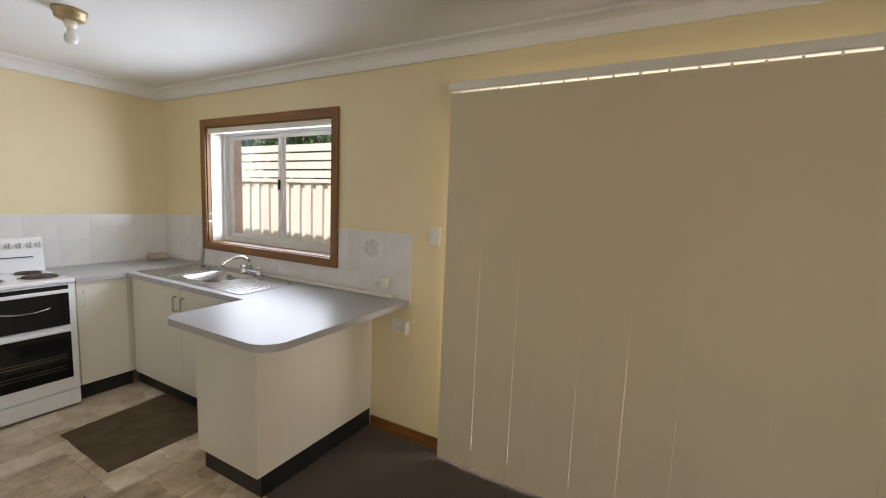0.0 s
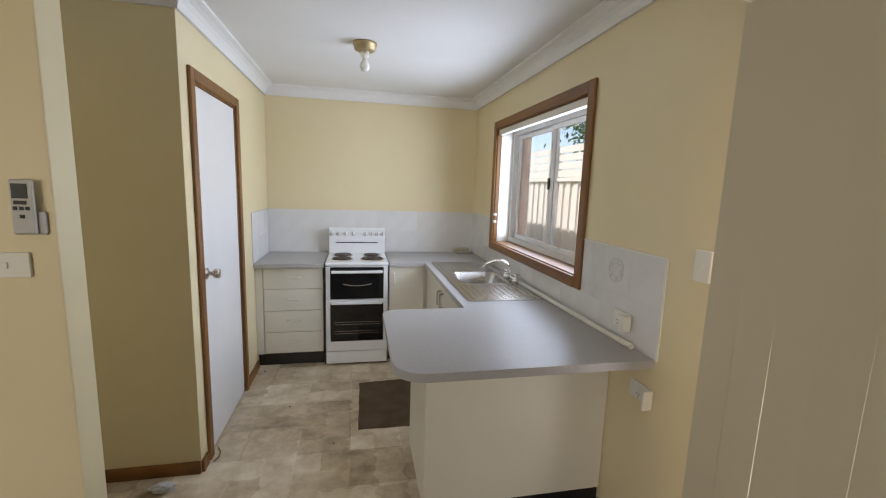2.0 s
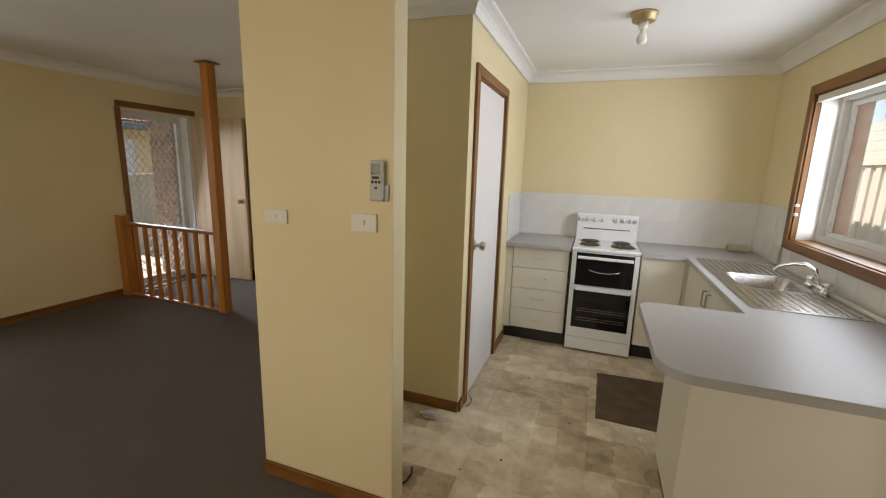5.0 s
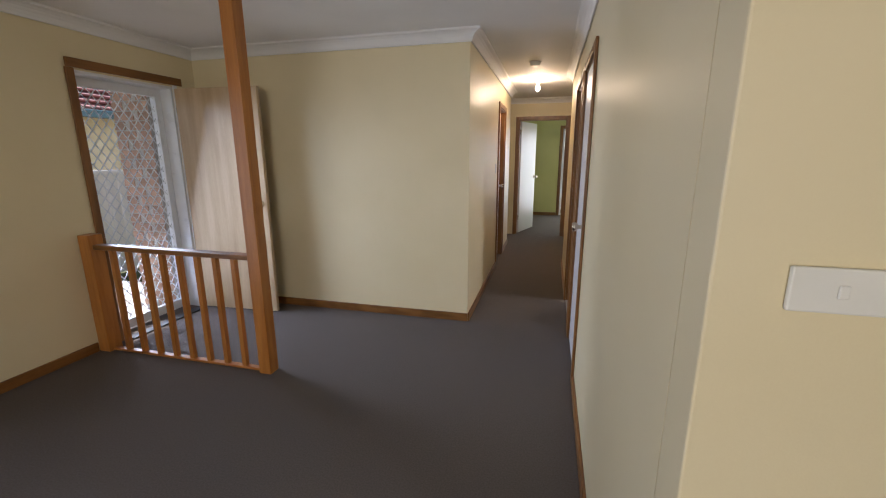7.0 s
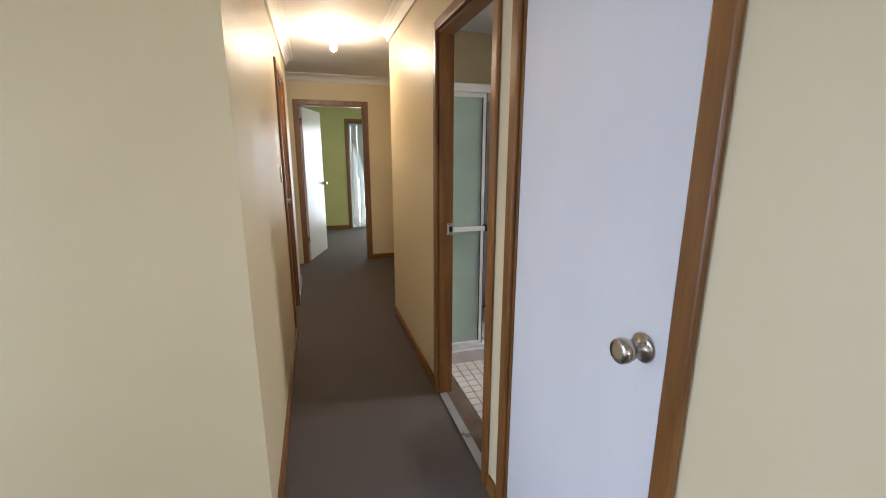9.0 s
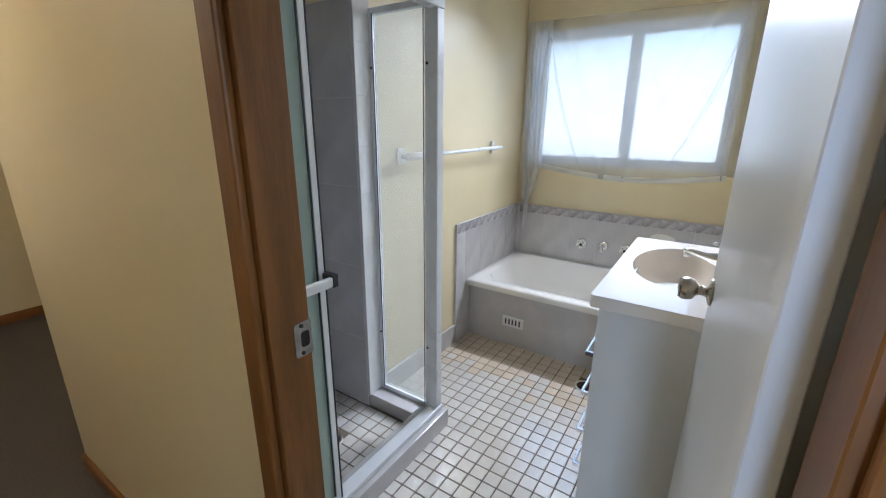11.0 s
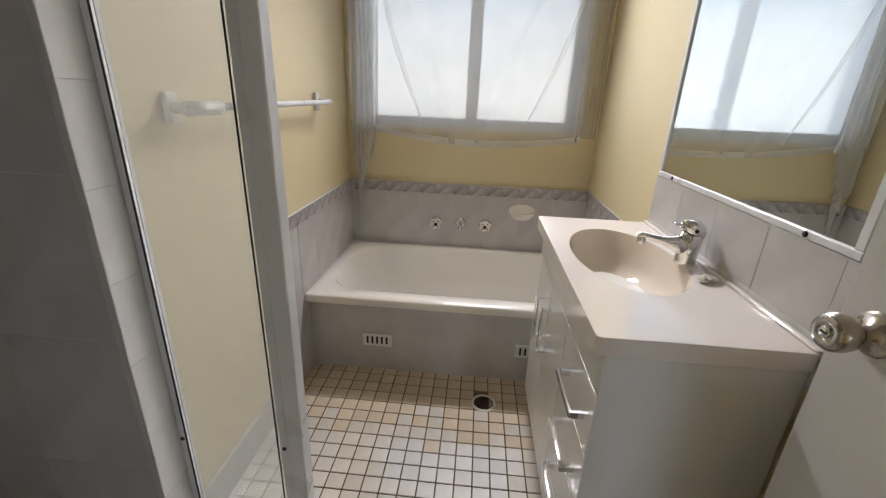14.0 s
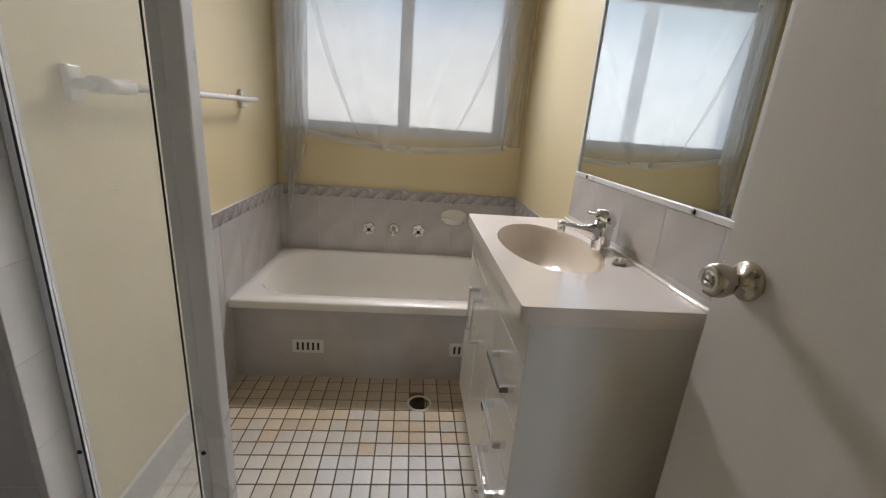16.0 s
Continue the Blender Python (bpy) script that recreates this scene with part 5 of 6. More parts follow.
for r in range(5):
    z = 0.22 + r * 0.3665
    lay(g1, mt, TILE_GREY, "wall_tile", [pose(-1.7742, 1.957 + k * 0.2805, z) for k in range(2)])
    lay(g2, mt, TILE_GREY, "wall_tile", [pose(-1.916 - k * 0.2805, 2.3708, z, 0, 0, 90) for k in range(3)])
    lay(g3, mt, TILE_GREY, "wall_tile", [pose(-2.5918, 1.57 + k * 0.2805, z, 0, 0, 180) for k in range(3)])
mn = tile_slab((-0.0009, -0.046, -0.1, 0, 0.046, 0.1))
lay(g4, mn, TILE_WHITE, "wall_tile", [pose(-1.7265, 1.8028, 0.2 + k * 0.2015, 0, 0, 90) for k in range(9)])

d = thing("shower_screen", "white framed shower screen with sliding obscure glass doors", "shower screen", (-2.1, 1.48, 0.1))
part("head_rail", solid((-2.59, 1.452, 1.80, -1.655, 1.498, 1.85), bevel=0.004), ALU, d)
part("sill_track", solid((-2.59, 1.448, 0.0985, -1.655, 1.502, 0.122), bevel=0.003), ALU, d)
part("corner_post", solid((-1.70, 1.455, 0.122, -1.656, 1.497, 1.80), bevel=0.004), ALU, d)
part("wall_post", solid((-2.59, 1.458, 0.122, -2.562, 1.494, 1.80), bevel=0.003), ALU, d)
for k, (y, x0, x1) in enumerate(((1.457, -2.56, -2.29), (1.472, -2.555, -2.301), (1.487, -2.55, -2.311))):
    s = part("sliding_door", solid((x0, y, 0.125, x0 + 0.018, y + 0.011, 1.798), (x1 - 0.022, y, 0.125, x1, y + 0.011, 1.798), (x0 + 0.018, y, 0.125, x1 - 0.022, y + 0.011, 0.15), (x0 + 0.018, y, 1.77, x1 - 0.022, y + 0.011, 1.798), bevel=0.002, seg=1), ALU, d)
    if k != 1:
        part("glass", solid((x0 + 0.018, y + 0.004, 0.15, x1 - 0.022, y + 0.008, 1.77)), GREEN_GLASS, s, "green obscure glass").visible_shadow = False
    part("gasket", solid((x1 - 0.028, y + 0.001, 0.15, x1 - 0.0222, y + 0.0035, 1.77)), BLACK_RUBBER, s)
    if k == 0:
        part("seal", solid((x1, y - 0.001, 0.125, x1 + 0.004, y + 0.012, 1.798)), BLACK_RUBBER, s)
        part("towel_bar", solid((x0 + 0.004, y - 0.046, 0.940, x1 + 0.002, y - 0.030, 0.970), bevel=0.004), ALU, s, "white towel bar")
        part("bar_end", solid((x1 - 0.012, y - 0.048, 0.937, x1 + 0.010, y - 0.0005, 0.977), bevel=0.004), BLACK, s, "black end bracket")
pn = part("return_panel", solid((-1.69, 1.4985, 0.0985, -1.662, 1.522, 1.84), (-1.69, 1.782, 0.0985, -1.662, 1.8, 1.84), (-1.69, 1.522, 0.0985, -1.662, 1.782, 0.122), (-1.69, 1.522, 1.815, -1.662, 1.782, 1.84), bevel=0.002, seg=1), ALU, d)
part("glass", solid((-1.679, 1.522, 0.122, -1.674, 1.782, 1.815)), SHOWER_GLASS, pn, "clear ripple glass").visible_shadow = False
part("seal", solid((-1.692, 1.777, 0.115, -1.6905, 1.7815, 1.82), (-1.692, 1.524, 0.115, -1.6905, 1.528, 1.82)), BLACK_RUBBER, pn)
for y in (1.51, 1.791):
    for z in (0.42, 1.62):
        part("screw_cap", lathe([(0, 0), (0.006, 0), (0.005, 0.003), (0, 0.004)], pose(-1.6902, y, z, 0, -90), 10), BLACK, pn)
        part("screw_cap", lathe([(0, 0), (0.006, 0), (0.005, 0.003), (0, 0.004)], pose(-1.6618, y, z, 0, 90), 10), BLACK, pn)

# towel rail
d = thing("towel_rail", "white towel rail fixed to the cream bathroom wall", "towel rail", (-1.0, 1.79, 1.25))
part("rail", tube([(-1.50, 1.765, 1.252), (-0.475, 1.765, 1.262)], 0.0105, 12), ALU, d)
for x, z in ((-1.47, 1.252), (-0.50, 1.262)):
    part("bracket", join(solid((x - 0.022, 1.812, z - 0.04, x + 0.022, 1.829, z + 0.04), bevel=0.005), tube([(x, 1.815, z), (x, 1.765, z)], 0.013, 10)), ACRYLIC, d)
part("tube_end", lathe([(0, 0.0006), (0.0088, 0.0006), (0.0092, 0)], pose(-0.4748, 1.765, 1.262, 0, 90), 12), BLACK_RUBBER, d, "dark open tube end")
part("sleeve", tube([(-1.49, 1.765, 1.252), (-1.36, 1.765, 1.2535)], 0.019, 14), ACRYLIC, d, "thick white plastic sleeve")

# vanity
d = thing("vanity", "white gloss vanity cabinet with two doors and four drawers", "vanity", (-1.35, 0.6, 0))
part("carcass", solid((-1.768, 0.396, 0.10, -0.93, 0.760, 0.76), (-1.768, 0.396, 0.76, -1.66, 0.760, 0.842), (-1.0, 0.396, 0.76, -0.93, 0.760, 0.842), (-1.66, 0.74, 0.76, -1.0, 0.760, 0.842)), VANITY_WHITE, d)
part("side_panel", solid((-1.772, 0.395, 0.011, -1.7685, 0.7775, 0.842), bevel=0.001, seg=1), VANITY_WHITE, d)
part("kick", solid((-1.76, 0.42, 0.011, -0.94, 0.74, 0.099)), VANITY_WHITE, d)
part("fascia", solid((-1.77, 0.761, 0.735, -0.931, 0.778, 0.842), bevel=0.002), VANITY_WHITE, d)
for a, b, h in ((-1.205, -0.932, -1.165), (-1.465, -1.209, -1.262)):
    dr = part("door", solid((a, 0.761, 0.105, b, 0.778, 0.731), bevel=0.002), VANITY_WHITE, d)
    part("handle", join(solid((h - 0.008, 0.806, 0.500, h + 0.008, 0.814, 0.665), bevel=0.001, seg=1), solid((h - 0.008, 0.7785, 0.500, h + 0.008, 0.806, 0.510), (h - 0.008, 0.7785, 0.655, h + 0.008, 0.806, 0.665))), CHROME, dr, "square chrome handle")
for z0, z1 in ((0.572, 0.731), (0.414, 0.568), (0.256, 0.410), (0.105, 0.252)):
    dr = part("drawer", solid((-1.77, 0.761, z0, -1.469, 0.778, z1), bevel=0.002), VANITY_WHITE, d)
    z = (z0 + z1) / 2 - 0.01
    part("handle", join(solid((-1.725, 0.806, z - 0.008, -1.560, 0.814, z + 0.008), bevel=0.001, seg=1), solid((-1.725, 0.7785, z - 0.008, -1.715, 0.806, z + 0.008), (-1.570, 0.7785, z - 0.008, -1.560, 0.806, z + 0.008))), CHROME, dr, "square chrome handle")
tp = part("vanity_top", prism_hole(rounded(-1.787, 0.396, -0.915, 0.806, 0.012, 3), [ellipse(-1.31, 0.605, 0.265, 0.15)], 0.843, 0.885), MARBLE, d, "moulded white top with a raised back edge")
bv = tp.modifiers.new("edge", "BEVEL")
bv.width, bv.segments, bv.limit_method, bv.angle_limit = 0.006, 2, "ANGLE", radians(50)
part("upstand", solid((-1.787, 0.3965, 0.8853, -0.915, 0.411, 0.8935), bevel=0.0038, seg=3), MARBLE, d)
part("basin", loft([at_z(ellipse(-1.31, 0.605, 0.265 * k, 0.15 * k), z) for k, z in ((1.003, 0.8845), (0.985, 0.878), (0.95, 0.85), (0.88, 0.80), (0.72, 0.765), (0.45, 0.75), (0.12, 0.746))]), BASIN, d, "oval cream basin")
part("waste", lathe([(0, 0.002), (0.018, 0.003), (0.022, 0.001), (0.022, 0)], pose(-1.31, 0.605, 0.7462), 20), CHROME, d)
t = thing("basin_tap", "chrome single-lever basin mixer", "tap", (-1.34, 0.445, 0.885))
def oval(cy, cz, w, h, tilt=0.0, n=16):
    """A ring round (cy, cz), w across x and h along y, tipped towards the basin."""
    return [(-1.34 + w * math.cos(2 * math.pi * k / n), cy + h * math.sin(2 * math.pi * k / n), cz + tilt * h * math.sin(2 * math.pi * k / n)) for k in range(n)]


part("body", loft([oval(0.447, 0.8853, 0.029, 0.029), oval(0.447, 0.892, 0.028, 0.028), oval(0.447, 0.93, 0.0265, 0.030), oval(0.445, 0.970, 0.0265, 0.031, 0.25)], cap_first=True), CHROME, t)
part("spout", loft([[(-1.34 + w * math.cos(2 * math.pi * i / 12), y, z + h * math.sin(2 * math.pi * i / 12)) for i in range(12)] for y, z, w, h in ((0.450, 0.930, 0.0255, 0.038), (0.485, 0.941, 0.020, 0.023), (0.52, 0.948, 0.015, 0.012), (0.56, 0.957, 0.0125, 0.010), (0.585, 0.960, 0.0125, 0.010), (0.592, 0.959, 0.008, 0.006))], cap_first=True), CHROME, t)
part("nozzle", lathe([(0, 0), (0.0125, 0), (0.0125, -0.02), (0.010, -0.022), (0, -0.022)], pose(-1.34, 0.578, 0.957), 14), CHROME, t)
lv = part("lever", loft([oval(0.443, 0.971, 0.0265, 0.031, 0.25), oval(0.443, 0.985, 0.027, 0.032, 0.25), oval(0.446, 1.000, 0.025, 0.031, 0.2), oval(0.450, 1.009, 0.017, 0.024, 0.1), oval(0.452, 1.012, 0.006, 0.010)], cap_first=True), CHROME, t)
part("lever_grip", loft([[(-1.34 + w * math.cos(2 * math.pi * i / 12), y, z + h * math.sin(2 * math.pi * i / 12)) for i in range(12)] for y, z, w, h in ((0.466, 0.994, 0.016, 0.010), (0.484, 0.996, 0.013, 0.006), (0.500, 0.999, 0.011, 0.004), (0.504, 0.999, 0.006, 0.002))], cap_first=True), CHROME, lv)
part("indicator", lathe([(0, 0), (0.006, 0), (0.005, 0.002), (0, 0.002)], pose(-1.3665, 0.448, 0.986, 0, -90), 10), BLACK, lv)
crumple("soap", (-1.475, 0.452, 0.8855), (0.022, 0.03, 0.012), ACRYLIC, "small white worn piece of soap", "soap", 7.0)

# mirror
d = thing("wall_mirror", "large frameless-looking mirror in a thin white frame", "mirror", (-1.39, 0.387, 1.07))
part("glass", solid((-1.76, 0.3865, 1.082, -0.945, 0.3905, 1.90)), MIRROR, d)
part("frame", solid((-1.782, 0.3865, 1.066, -0.925, 0.3965, 1.083), (-1.782, 0.3865, 1.901, -0.925, 0.3965, 1.918), (-1.782, 0.3865, 1.083, -1.761, 0.3965, 1.901), (-0.944, 0.3865, 1.083, -0.925, 0.3965, 1.901), bevel=0.002, seg=1), ALU, d)
for x in (-1.04, -1.652):
    part("screw_cap", lathe([(0, 0), (0.007, 0), (0.006, 0.003), (0, 0.004)], pose(x, 0.3966, 1.075, -90), 10), BLACK, d)

# bathroom window and sheer curtain
d = thing("window_5", "white aluminium sliding bathroom window with frosted panes", "window", (0.1, 1.07, 1.13), kind="structure")
part("reveal", solid((0.0, 0.5005, 1.1305, 0.15, 0.515, 2.0295), (0.0, 1.755, 1.1305, 0.15, 1.7695, 2.0295), (0.0, 0.515, 1.1305, 0.15, 1.755, 1.145), (0.0, 0.515, 2.015, 0.15, 1.755, 2.0295)), WHITE_WALL, d)
part("window_frame", solid((0.10, 0.515, 1.145, 0.16, 0.555, 2.015), (0.10, 1.715, 1.145, 0.16, 1.755, 2.015), (0.10, 0.555, 1.145, 0.16, 1.715, 1.185), (0.10, 0.555, 1.975, 0.16, 1.715, 2.015), (0.105, 1.072, 1.185, 0.155, 1.142, 1.975)), ALU, d)
for y0, y1 in ((0.555, 1.072), (1.142, 1.715)):
    part("pane", solid((0.128, y0, 1.185, 0.133, y1, 1.975)), FROST, d).visible_shadow = False
part("latch", solid((0.09, 1.088, 1.40, 0.104, 1.108, 1.47), bevel=0.003), ALU_GREY, d)


def sheer_mat(name, lo, hi, glow=0.5):
    mat, n, l, p = node_mat(name)
    co = n.new("ShaderNodeTexCoord")
    nz = n.new("ShaderNodeTexNoise")
    nz.inputs["Scale"].default_value, nz.inputs["Detail"].default_value = 4, 1
    l.new(co.outputs["Object"], nz.inputs["Vector"])
    df = n.new("ShaderNodeBsdfDiffuse")
    df.inputs[0].default_value = (0.84, 0.84, 0.83, 1)
    tl = n.new("ShaderNodeBsdfTranslucent")
    tl.inputs[0].default_value = (0.85, 0.85, 0.85, 1)
    cloth = n.new("ShaderNodeMixShader")
    cloth.inputs[0].default_value = glow
    l.new(df.outputs[0], cloth.inputs[1])
    l.new(tl.outputs[0], cloth.inputs[2])
    clear = n.new("ShaderNodeBsdfTransparent")
    mx = n.new("ShaderNodeMixShader")
    mr = n.new("ShaderNodeMapRange")
    mr.inputs["To Min"].default_value, mr.inputs["To Max"].default_value = lo, hi
    l.new(nz.outputs[0], mr.inputs["Value"])
    l.new(mr.outputs[0], mx.inputs[0])
    l.new(clear.outputs[0], mx.inputs[1])
    l.new(cloth.outputs[0], mx.inputs[2])
    l.new(mx.outputs[0], n["Material Output"].inputs[0])
    return mat


SHEER = sheer_mat("white_sheer_voile", 0.30, 0.44)
SHEER_FOLDED = sheer_mat("gathered_sheer_voile", 0.62, 0.84, 0.5)


def cloth(y0, y1, top, hem, fold, nu=70, nv=30, x=-0.018, gather=0.0):
    """A hanging sheet; top and hem are heights along it, fold the depth of its folds."""
    bm = bmesh.new()
    grid = []
    for j in range(nv + 1):
        v = j / nv
        row = []
        for i in range(nu + 1):
            u = i / nu
            zt, zh = top(u), hem(u)
            y = y0 + (y1 - y0) * u
            y += gather * (0.5 - u) * v * (y1 - y0)
            z = zt + (zh - zt) * v
            dx = -fold * (0.4 + 0.6 * v) * (1 + math.sin(u * 31 + 1.5 * math.sin(v * 3 + u * 9))) * 0.5 - 0.012 * abs(noise.noise((u * 4, v * 3, 1.0)))
            crease = 0.016 * max(0, 1 - abs((u - 0.12) - 0.38 * v) / 0.03) + 0.016 * max(0, 1 - abs((0.90 - u) - 0.3 * v) / 0.03)
            row.append(bm.verts.new((x + dx - crease, y, z)))
        grid.append(row)
    for a, b in zip(grid, grid[1:]):
        for i in range(nu):
            bm.faces.new((a[i], a[i + 1], b[i + 1], b[i])).smooth = True
    return bm


d = thing("curtain", "white sheer curtain pinned over the bathroom window", "curtain", (-0.03, 1.1, 1.1))
def hem_line(u):
    """The sagging foot of the panel."""
    return 1.087 + 0.016 * u - 0.052 * math.sin(u * math.pi)


part("panel", cloth(0.485, 1.68, lambda u: 2.075 + 0.02 * u, hem_line, 0.008), SHEER, d)
part("side_strip", cloth(0.402, 0.492, lambda u: 2.06, lambda u: 1.112, 0.010, 12, 24, -0.012), SHEER, d)
part("gathered_edge", cloth(1.63, 1.806, lambda u: 2.095, lambda u: 1.117 - 0.02 * (1 - u), 0.03, 30, 30, -0.026, 0.05), SHEER_FOLDED, d)
part("tail", cloth(1.645, 1.80, lambda u: 1.135, lambda u: 0.93 - 0.17 * max(0, 1 - abs(u - 0.62) / 0.38) + 0.02 * math.sin(u * 14), 0.05, 34, 20, -0.035, 0.3), SHEER_FOLDED, d)
part("tail_tip", cloth(1.715, 1.775, lambda u: 0.92, lambda u: 0.70 - 0.075 * u, 0.02, 12, 14, -0.030, 0.55), SHEER_FOLDED, d)


def crease(a, b, w, bow):
    """A doubled fold of cloth between two points of the sheet."""
    bm = bmesh.new()
    rows = []
    for i in range(17):
        u = i / 16
        y, z = a[0] + (b[0] - a[0]) * u + bow * math.sin(math.pi * u), a[1] + (b[1] - a[1]) * u
        h = w * (0.25 + 0.75 * math.sin(math.pi * (0.15 + 0.8 * u)))
        rows.append([bm.verts.new((-0.046 - dx, y + k * h, z)) for k, dx in ((-0.5, 0.0), (0, 0.008), (0.5, 0.001))])
    for p, q in zip(rows, rows[1:]):
        for i in range(2):
            bm.faces.new((p[i], p[i + 1], q[i + 1], q[i])).smooth = True
    return bm


for a, b, w, bow in (((1.64, 1.98), (1.36, 1.12), 0.028, 0.03), ((0.53, 1.95), (0.80, 1.17), 0.026, -0.03)):
    part("crease", crease(a, b, w, bow), SHEER, d)
part("hem", cloth(0.485, 1.66, lambda u: hem_line(u) + 0.034, lambda u: hem_line(u) - 0.002, 0.003, 70, 4, -0.030), SHEER_FOLDED, d)
part("side_hem", cloth(0.487, 0.53, lambda u: 2.07, lambda u: 1.088, 0.006, 8, 30, -0.024), SHEER, d)


# ---- outside ----
plan = HOUSE_PLAN
setting("ground", solid((-400, -400, -0.32, 400, 400, -0.30)), LAWN, "dry lawn and bare ground round the house", "ground")
setting("pavement_side", solid((0.26, -8, -0.30, 1.55, 8, -0.12)), CONCRETE, "pale concrete path beside the house", "path")
setting("pavement_porch", solid((-8.6, -1.6, -0.30, -6.46, 0.4, -0.04)), CONCRETE, "pale concrete porch slab", "porch")


def fence(name, x, y0, y1, z0, z1, lattice, label, turned=False):
    t = thing(name, label, "fence", (x, (y0 + y1) / 2, -0.3))
    def add(nm, bm, mat=FENCE):
        if turned:
            bm.transform(Matrix(((0, 1, 0, 0), (1, 0, 0, 0), (0, 0, 1, 0), (0, 0, 0, 1))))
        return part(nm, bm, mat, t)
    y = y0
    while y < y1 - 0.1:
        w = min(2.35, y1 - y)
        bm = bmesh.new()
        pts, u = [], 0.0
        while u < w:
            pts += [(0.0, u), (0.0, u + 0.10), (0.022, u + 0.115), (0.022, u + 0.18)]
            u += 0.195
        prof = [(x + a, y + min(b, w)) for a, b in pts]
        lo = [bm.verts.new((a, b, z0)) for a, b in prof]
        hi = [bm.verts.new((a, b, z1)) for a, b in prof]
        for i in range(len(prof) - 1):
            bm.faces.new((lo[i], lo[i + 1], hi[i + 1], hi[i]))
        add("panel", bm).modifiers.new("thick", "SOLIDIFY").thickness = 0.004
        add("post", solid((x - 0.03, y - 0.03, -0.30, x + 0.05, y + 0.03, z1 + (lattice or 0) + 0.01), bevel=0.003, seg=1))
        add("cap_rail", solid((x - 0.02, y + 0.03, z1 - 0.02, x + 0.045, y + w - 0.03, z1 + 0.025), bevel=0.003, seg=1))
        if lattice:
            for k in range(4):
                z = z1 + 0.045 + k * (lattice - 0.03) / 4
                add("slat", solid((x, y + 0.03, z, x + 0.018, y + w - 0.03, z + (lattice - 0.03) / 4 - 0.022)))
        y += w
    return t


fence("fence", 1.6, -8.0, 9.0, -0.28, 1.70, 0.46, "cream steel fence with a slatted top along the side path")
fence("fence", -9.2, -6, 8, -0.28, 1.22, 0, "pale steel boundary fence before the neighbouring house")
fence("fence", 10.5, -8, 3, -0.28, 1.5, 0, "pale steel fence behind the bedroom", turned=True)

# brick wing wall by the porch
w = setting("wall_porch", solid((-6.868, -0.19, -0.04, -6.462, 0.19, 2.6)), MORTAR, "pink brick wing wall beside the front door", "brick wall")
me = bpy.data.meshes.new("brick")
bm = solid((-0.113, -0.006, -0.037, 0.113, 0.006, 0.037), bevel=0.003, seg=1)
bm.to_mesh(me)
bm.free()
tile_variation(BRICK, 0.3)
places = []
for r in range(30):
    z = 0.005 + r * 0.086
    for x, s in (((-6.75, 1.0), (-6.5225, 0.53)) if r % 2 else ((-6.81, 0.53), (-6.58, 1.0))):
        places.append(pose(x, -0.192, z) @ Matrix.Diagonal((s, 1, 1, 1)))
lay(w, me, BRICK, "brick", places)

# eaves and roof are out of view, added and sized to block the sun
setting("eave", solid((0.25, -7.4, 2.5, 0.62, 7.6, 2.62), (-7.4, -7.4, 2.5, -6.45, 7.6, 2.62), (-6.45, -7.8, 2.5, 0.25, -7.1, 2.62), (-6.45, 7.4, 2.5, 0.25, 8.1, 2.62)), CEIL, "unseen white eaves added to keep the sun out of the windows", "eave")
setting("roof", solid((-7.5, -7.9, 2.63, 0.68, 8.2, 2.74)), ROOF, "unseen red tiled roof added over the house to block the sun", "roof")

# neighbouring house
d = thing("neighbour_house", "cream neighbouring house with a red tiled roof", "house", (-14, 3, -0.3))
HOUSE = surface("yellow_render", (0.70, 0.56, 0.30), (0.78, 0.64, 0.38), 4, 0.8, 60, 0.2)
part("wall", solid((-19, -4, -0.3, -12.6, 9, 2.3)), HOUSE, d)
part("window", solid((-12.6, 2.3, 1.0, -12.56, 3.4, 2.0)), ALU, d)
part("gutter", solid((-12.25, -4.4, 2.22, -12.1, 9.4, 2.38), bevel=0.02), surface("green_gutter", (0.09, 0.16, 0.15), (0.12, 0.19, 0.18), 4, 0.4), d)
rb = bmesh.new()
a = [rb.verts.new(q) for q in ((-12.2, -4.4, 2.36), (-12.2, 9.4, 2.36), (-15.8, 9.4, 4.0), (-15.8, -4.4, 4.0), (-19.4, 9.4, 2.36), (-19.4, -4.4, 2.36))]
rb.faces.new((a[0], a[1], a[2], a[3]))
rb.faces.new((a[3], a[2], a[4], a[5]))
rf = part("roof", rb, ROOF, d)
rf.modifiers.new("thick", "SOLIDIFY").thickness = 0.08
for k in range(10):
    u = k / 10
    x, z = -12.2 - 3.6 * u, 2.38 + 1.64 * u
    part("tile_course", solid((x - 0.38, -4.4, z + 0.02, x, 9.4, z + 0.07), bevel=0.01, seg=1), ROOF, rf)


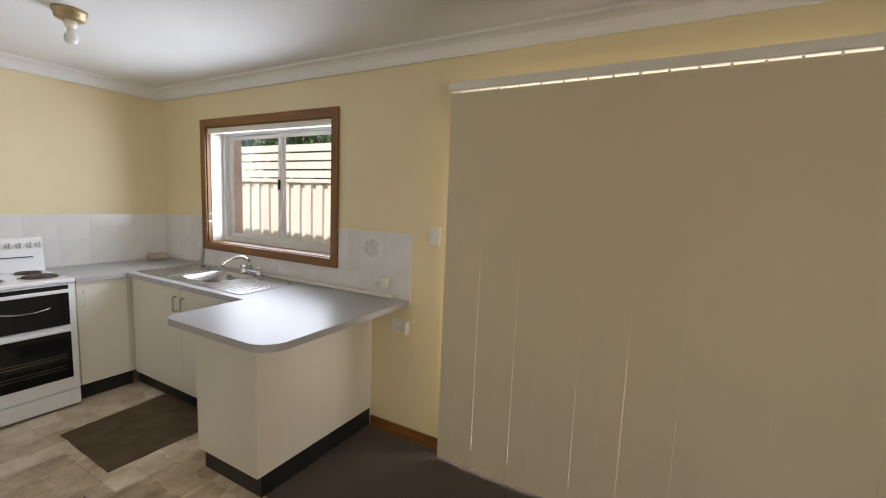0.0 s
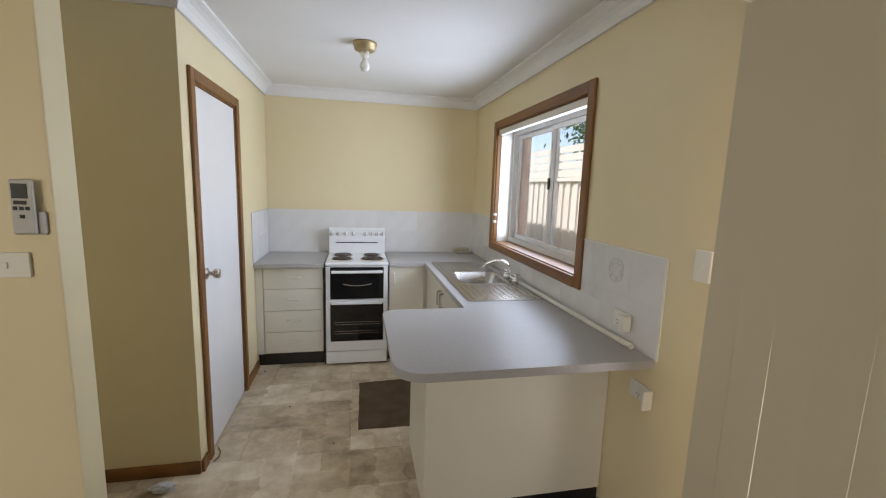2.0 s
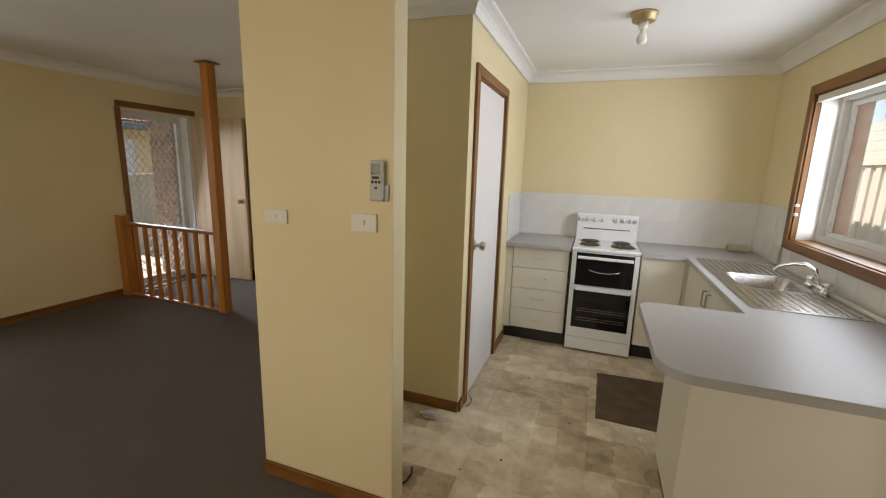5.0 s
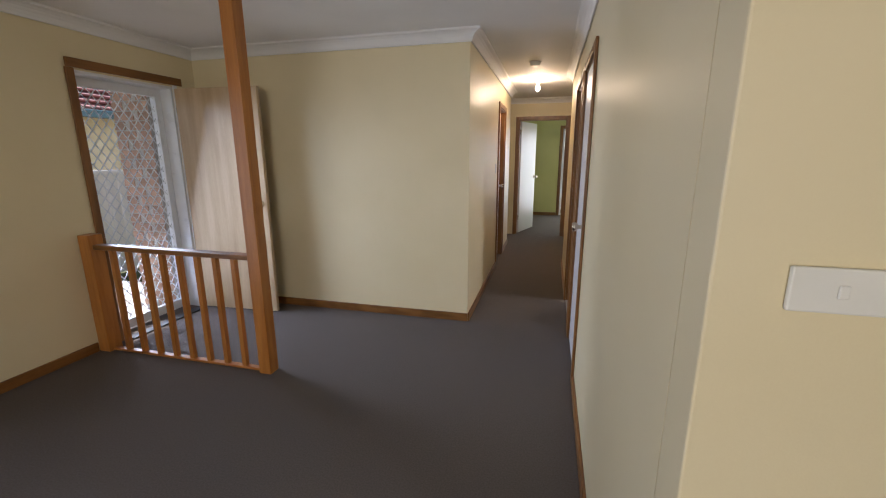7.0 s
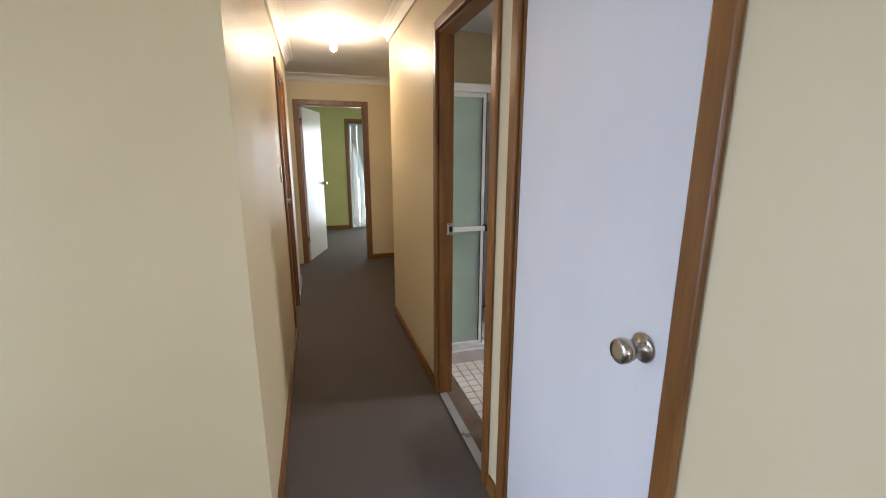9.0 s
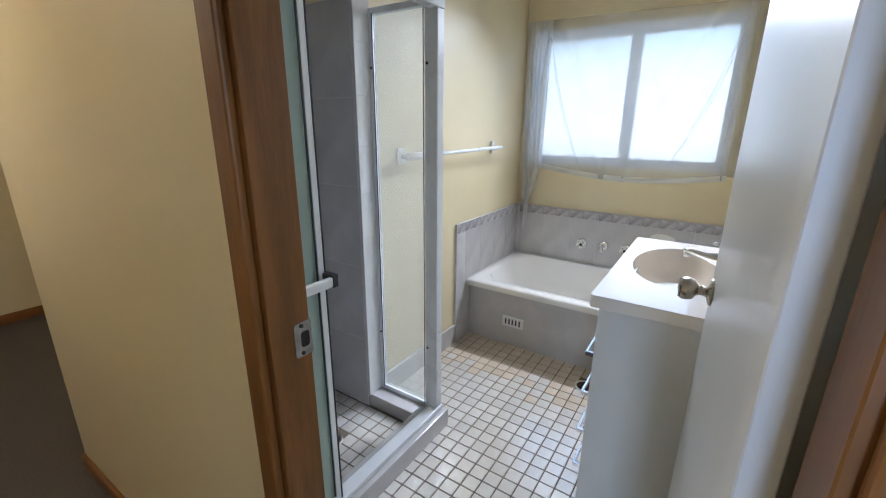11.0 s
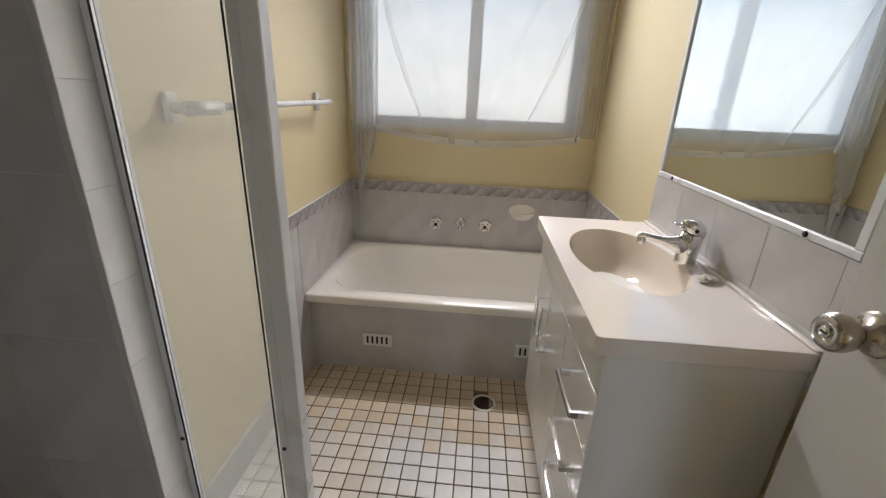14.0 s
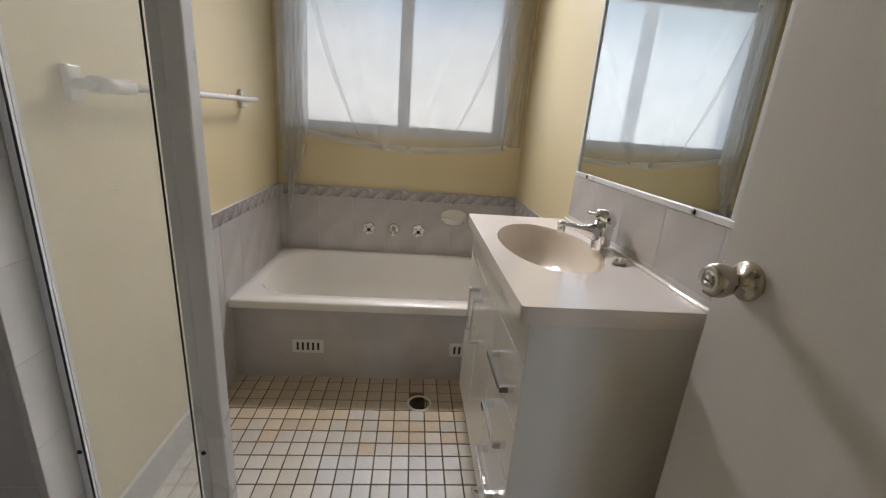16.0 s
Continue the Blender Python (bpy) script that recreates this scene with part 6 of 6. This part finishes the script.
def tree(at, height, spread, seed, leaves):
    rnd = random.Random(seed)
    t = thing("tree", "leafy green garden tree beyond the fence", "tree", at)
    trunk = tube([(at[0], at[1], at[2]), (at[0] + 0.08, at[1], at[2] + height * 0.35), (at[0] - 0.05, at[1] + 0.1, at[2] + height * 0.62)], 0.11, 10)
    limbs, tips = [trunk], []
    for k in range(9):
        a = 2 * math.pi * k / 9 + rnd.random()
        base = Vector((at[0], at[1], at[2] + height * (0.35 + 0.28 * rnd.random())))
        tip = base + Vector((math.cos(a) * spread * (0.5 + 0.5 * rnd.random()), math.sin(a) * spread * (0.5 + 0.5 * rnd.random()), height * (0.12 + 0.3 * rnd.random())))
        limbs.append(tube([base, base.lerp(tip, 0.5) + Vector((0, 0, 0.1)), tip], 0.03, 6))
        tips += [tip, base.lerp(tip, 0.65)]
    part("trunk", join(*limbs), BARK, t)
    bm = bmesh.new()
    for k in range(leaves):
        c = rnd.choice(tips)
        q = c + Vector((rnd.gauss(0, 1), rnd.gauss(0, 1), rnd.gauss(0, 0.8))) * spread * 0.24
        m = Matrix.Translation(q) @ Euler((rnd.random() * 6, rnd.random() * 6, rnd.random() * 6)).to_matrix().to_4x4()
        s = 0.05 + 0.05 * rnd.random()
        vs = [bm.verts.new(m @ Vector(v)) for v in ((-s, 0, 0), (0, -s * 0.45, 0.01), (s, 0, 0), (0, s * 0.45, 0.01))]
        bm.faces.new(vs)
    part("crown", bm, LEAF, t)


tree((5.2, 3.2, -0.3), 4.6, 1.7, 4, 5200)
tree((6.5, 6.6, -0.3), 5.2, 2.0, 9, 5200)
tree((4.6, -0.6, -0.3), 3.6, 1.2, 15, 2600)

# ---- pieces of walls and floors ----
g = backing("tiling_kitchen_north", (-1.972, -0.006, 0.9005, -0.008, -0.001, 1.306), GROUT_WHITE, "white glazed splash tiles behind the cooker")
mk = tile_slab((-0.0009, -0.099, -0.1, 0, 0.099, 0.1))
lay(g, mk, TILE_WHITE, "wall_tile", [pose(-1.873 + k * 0.1995, -0.0062, 1.0025 + r * 0.202, 0, 0, 90) for k in range(10) for r in range(2)])
g = backing("tiling_kitchen_east", (-0.005, -2.735, 0.9005, -0.001, -0.008, 1.036), GROUT_WHITE, "white glazed splash tiles along the bench and window")
setting("tiling_kitchen_east_upper", solid((-0.005, -2.735, 1.036, -0.001, -2.1445, 1.306), (-0.005, -0.5955, 1.036, -0.001, -0.008, 1.306)), GROUT_WHITE, "grout bed of the splash tiles beside the window", "tiling")
lay(g, mk, TILE_WHITE, "wall_tile", [pose(-0.0052, -2.634 + k * 0.2, 1.0025 + r * 0.202) for k in (0, 1) for r in range(2)])
lay(g, mk, TILE_WHITE, "wall_tile", [pose(-0.0052, -0.11 - k * 0.2, 1.0025 + r * 0.202) for k in (0, 1) for r in range(2)])
ml = tile_slab((-0.0009, -0.099, -0.066, 0, 0.099, 0.066))
lay(g, ml, TILE_WHITE, "wall_tile", [pose(-0.0052, -2.234 + k * 0.2, 0.9685) for k in range(9)])
mh = tile_slab((-0.0009, -0.042, -0.1, 0, 0.042, 0.1))
lay(g, mh, TILE_WHITE, "wall_tile", [pose(-0.0052, -2.1885, 1.2045)])
lay(g, ml, TILE_WHITE, "wall_tile", [pose(-0.0052, -0.51, 0.9685)])
em = part("tile_emblem", join(*[lathe([(r - 0.0025, 0), (r - 0.0025, 0.0012), (r + 0.0025, 0.0012), (r + 0.0025, 0)], pose(-0.0074, -2.434, 1.2045, 0, -90) @ Matrix.Diagonal((1, 1.0, 1, 1)), 28) for r in (0.012, 0.03, 0.055)], *[lathe([(0.0, 0), (0.014, 0.0), (0.012, 0.0012), (0, 0.0014)], pose(-0.0074, -2.434 + 0.042 * math.cos(a), 1.2045 + 0.042 * math.sin(a), 0, -90), 10) for a in (0.4, 1.5, 2.6, 3.7, 4.8, 5.9)]), GROUT_WHITE, g, "embossed grey flower motif")
setting("trim_tile_end", solid((-0.0095, -2.7445, 0.9005, -0.0015, -2.736, 1.314), (-0.0095, -2.736, 1.3065, -0.0015, -2.145, 1.314)), PLASTIC, "white plastic trim round the splash tiles", "trim")
g = backing("tiling_pantry_side", (-1.974, -0.62, 0.9005, -1.9705, -0.0075, 1.306), GROUT_WHITE, "white glazed splash tiles beside the drawer unit")
lay(g, mk, TILE_WHITE, "wall_tile", [pose(-1.9704, -0.11 - k * 0.2, 1.0025 + r * 0.202, 0, 0, 180) for k in range(3) for r in range(2)])

# bathroom floor tiles
plan = BATH_PLAN
P, H = 0.0645, 0.0300
mf = bpy.data.meshes.new("floor_tile")
bm = solid((-H, -H, 0, H, H, 0.0042), bevel=0.0022, seg=2)
bm.to_mesh(mf)
bm.free()
mf_amber = mf.copy()
FLOOR_AMBER = surface("amber_stained_floor_tile", (0.63, 0.51, 0.36), (0.71, 0.62, 0.50), 4, 0.10, 120, 0.02, rough_var=0.04, spec=1.0)
tile_variation(FLOOR_AMBER, 0.16)
floor = bpy.data.objects["floor_bathroom"]
near, rest = [], []
for i in range(-1, 29):
    x = -0.816 - P * (i + 0.5)
    for j in range(-12, 12):
        y = 1.128 + P * (j + 0.5)
        if x > -0.78 or x < -2.57 or y < 0.41 or y > 1.81 or (x < -1.66 and y > 1.45) or math.hypot(x + 0.962, y - 0.955) < 0.052:
            continue
        (near if -1.75 < x and y > 0.60 and len(near) < 290 else rest).append((x, y))
for me, mat, old in ((mf, FLOOR_TILE, False), (mf_amber, FLOOR_AMBER, True)):
    lay(floor, me, mat, "floor_tile", [pose(x, y, 0.0056, 0.5 * noise.noise((x * 30, y * 30, 0)), 0.5 * noise.noise((x * 30, y * 30, 5)), 0.8 * noise.noise((x * 41, y * 30, 5))) for x, y in near if (x + 0.22 * noise.noise((x * 9, y * 9, 2)) > -1.12) == old])
bm = solid(*[(x - H, y - H, 0.0056, x + H, y + H, 0.0098) for x, y in rest], bevel=0.0016, seg=1)
ob = part("tile_rest", bm, FLOOR_TILE, floor)
ob["kind"] = "stuff"
sb = bpy.data.objects["shower_base"]
lay(sb, mf, FLOOR_TILE, "floor_tile", [pose(-1.812 - i * P, 1.59 + j * P, 0.0296) for i in range(12) for j in range(12) if math.hypot(-1.812 - i * P + 2.05, 1.59 + j * P - 1.78) > 0.047])
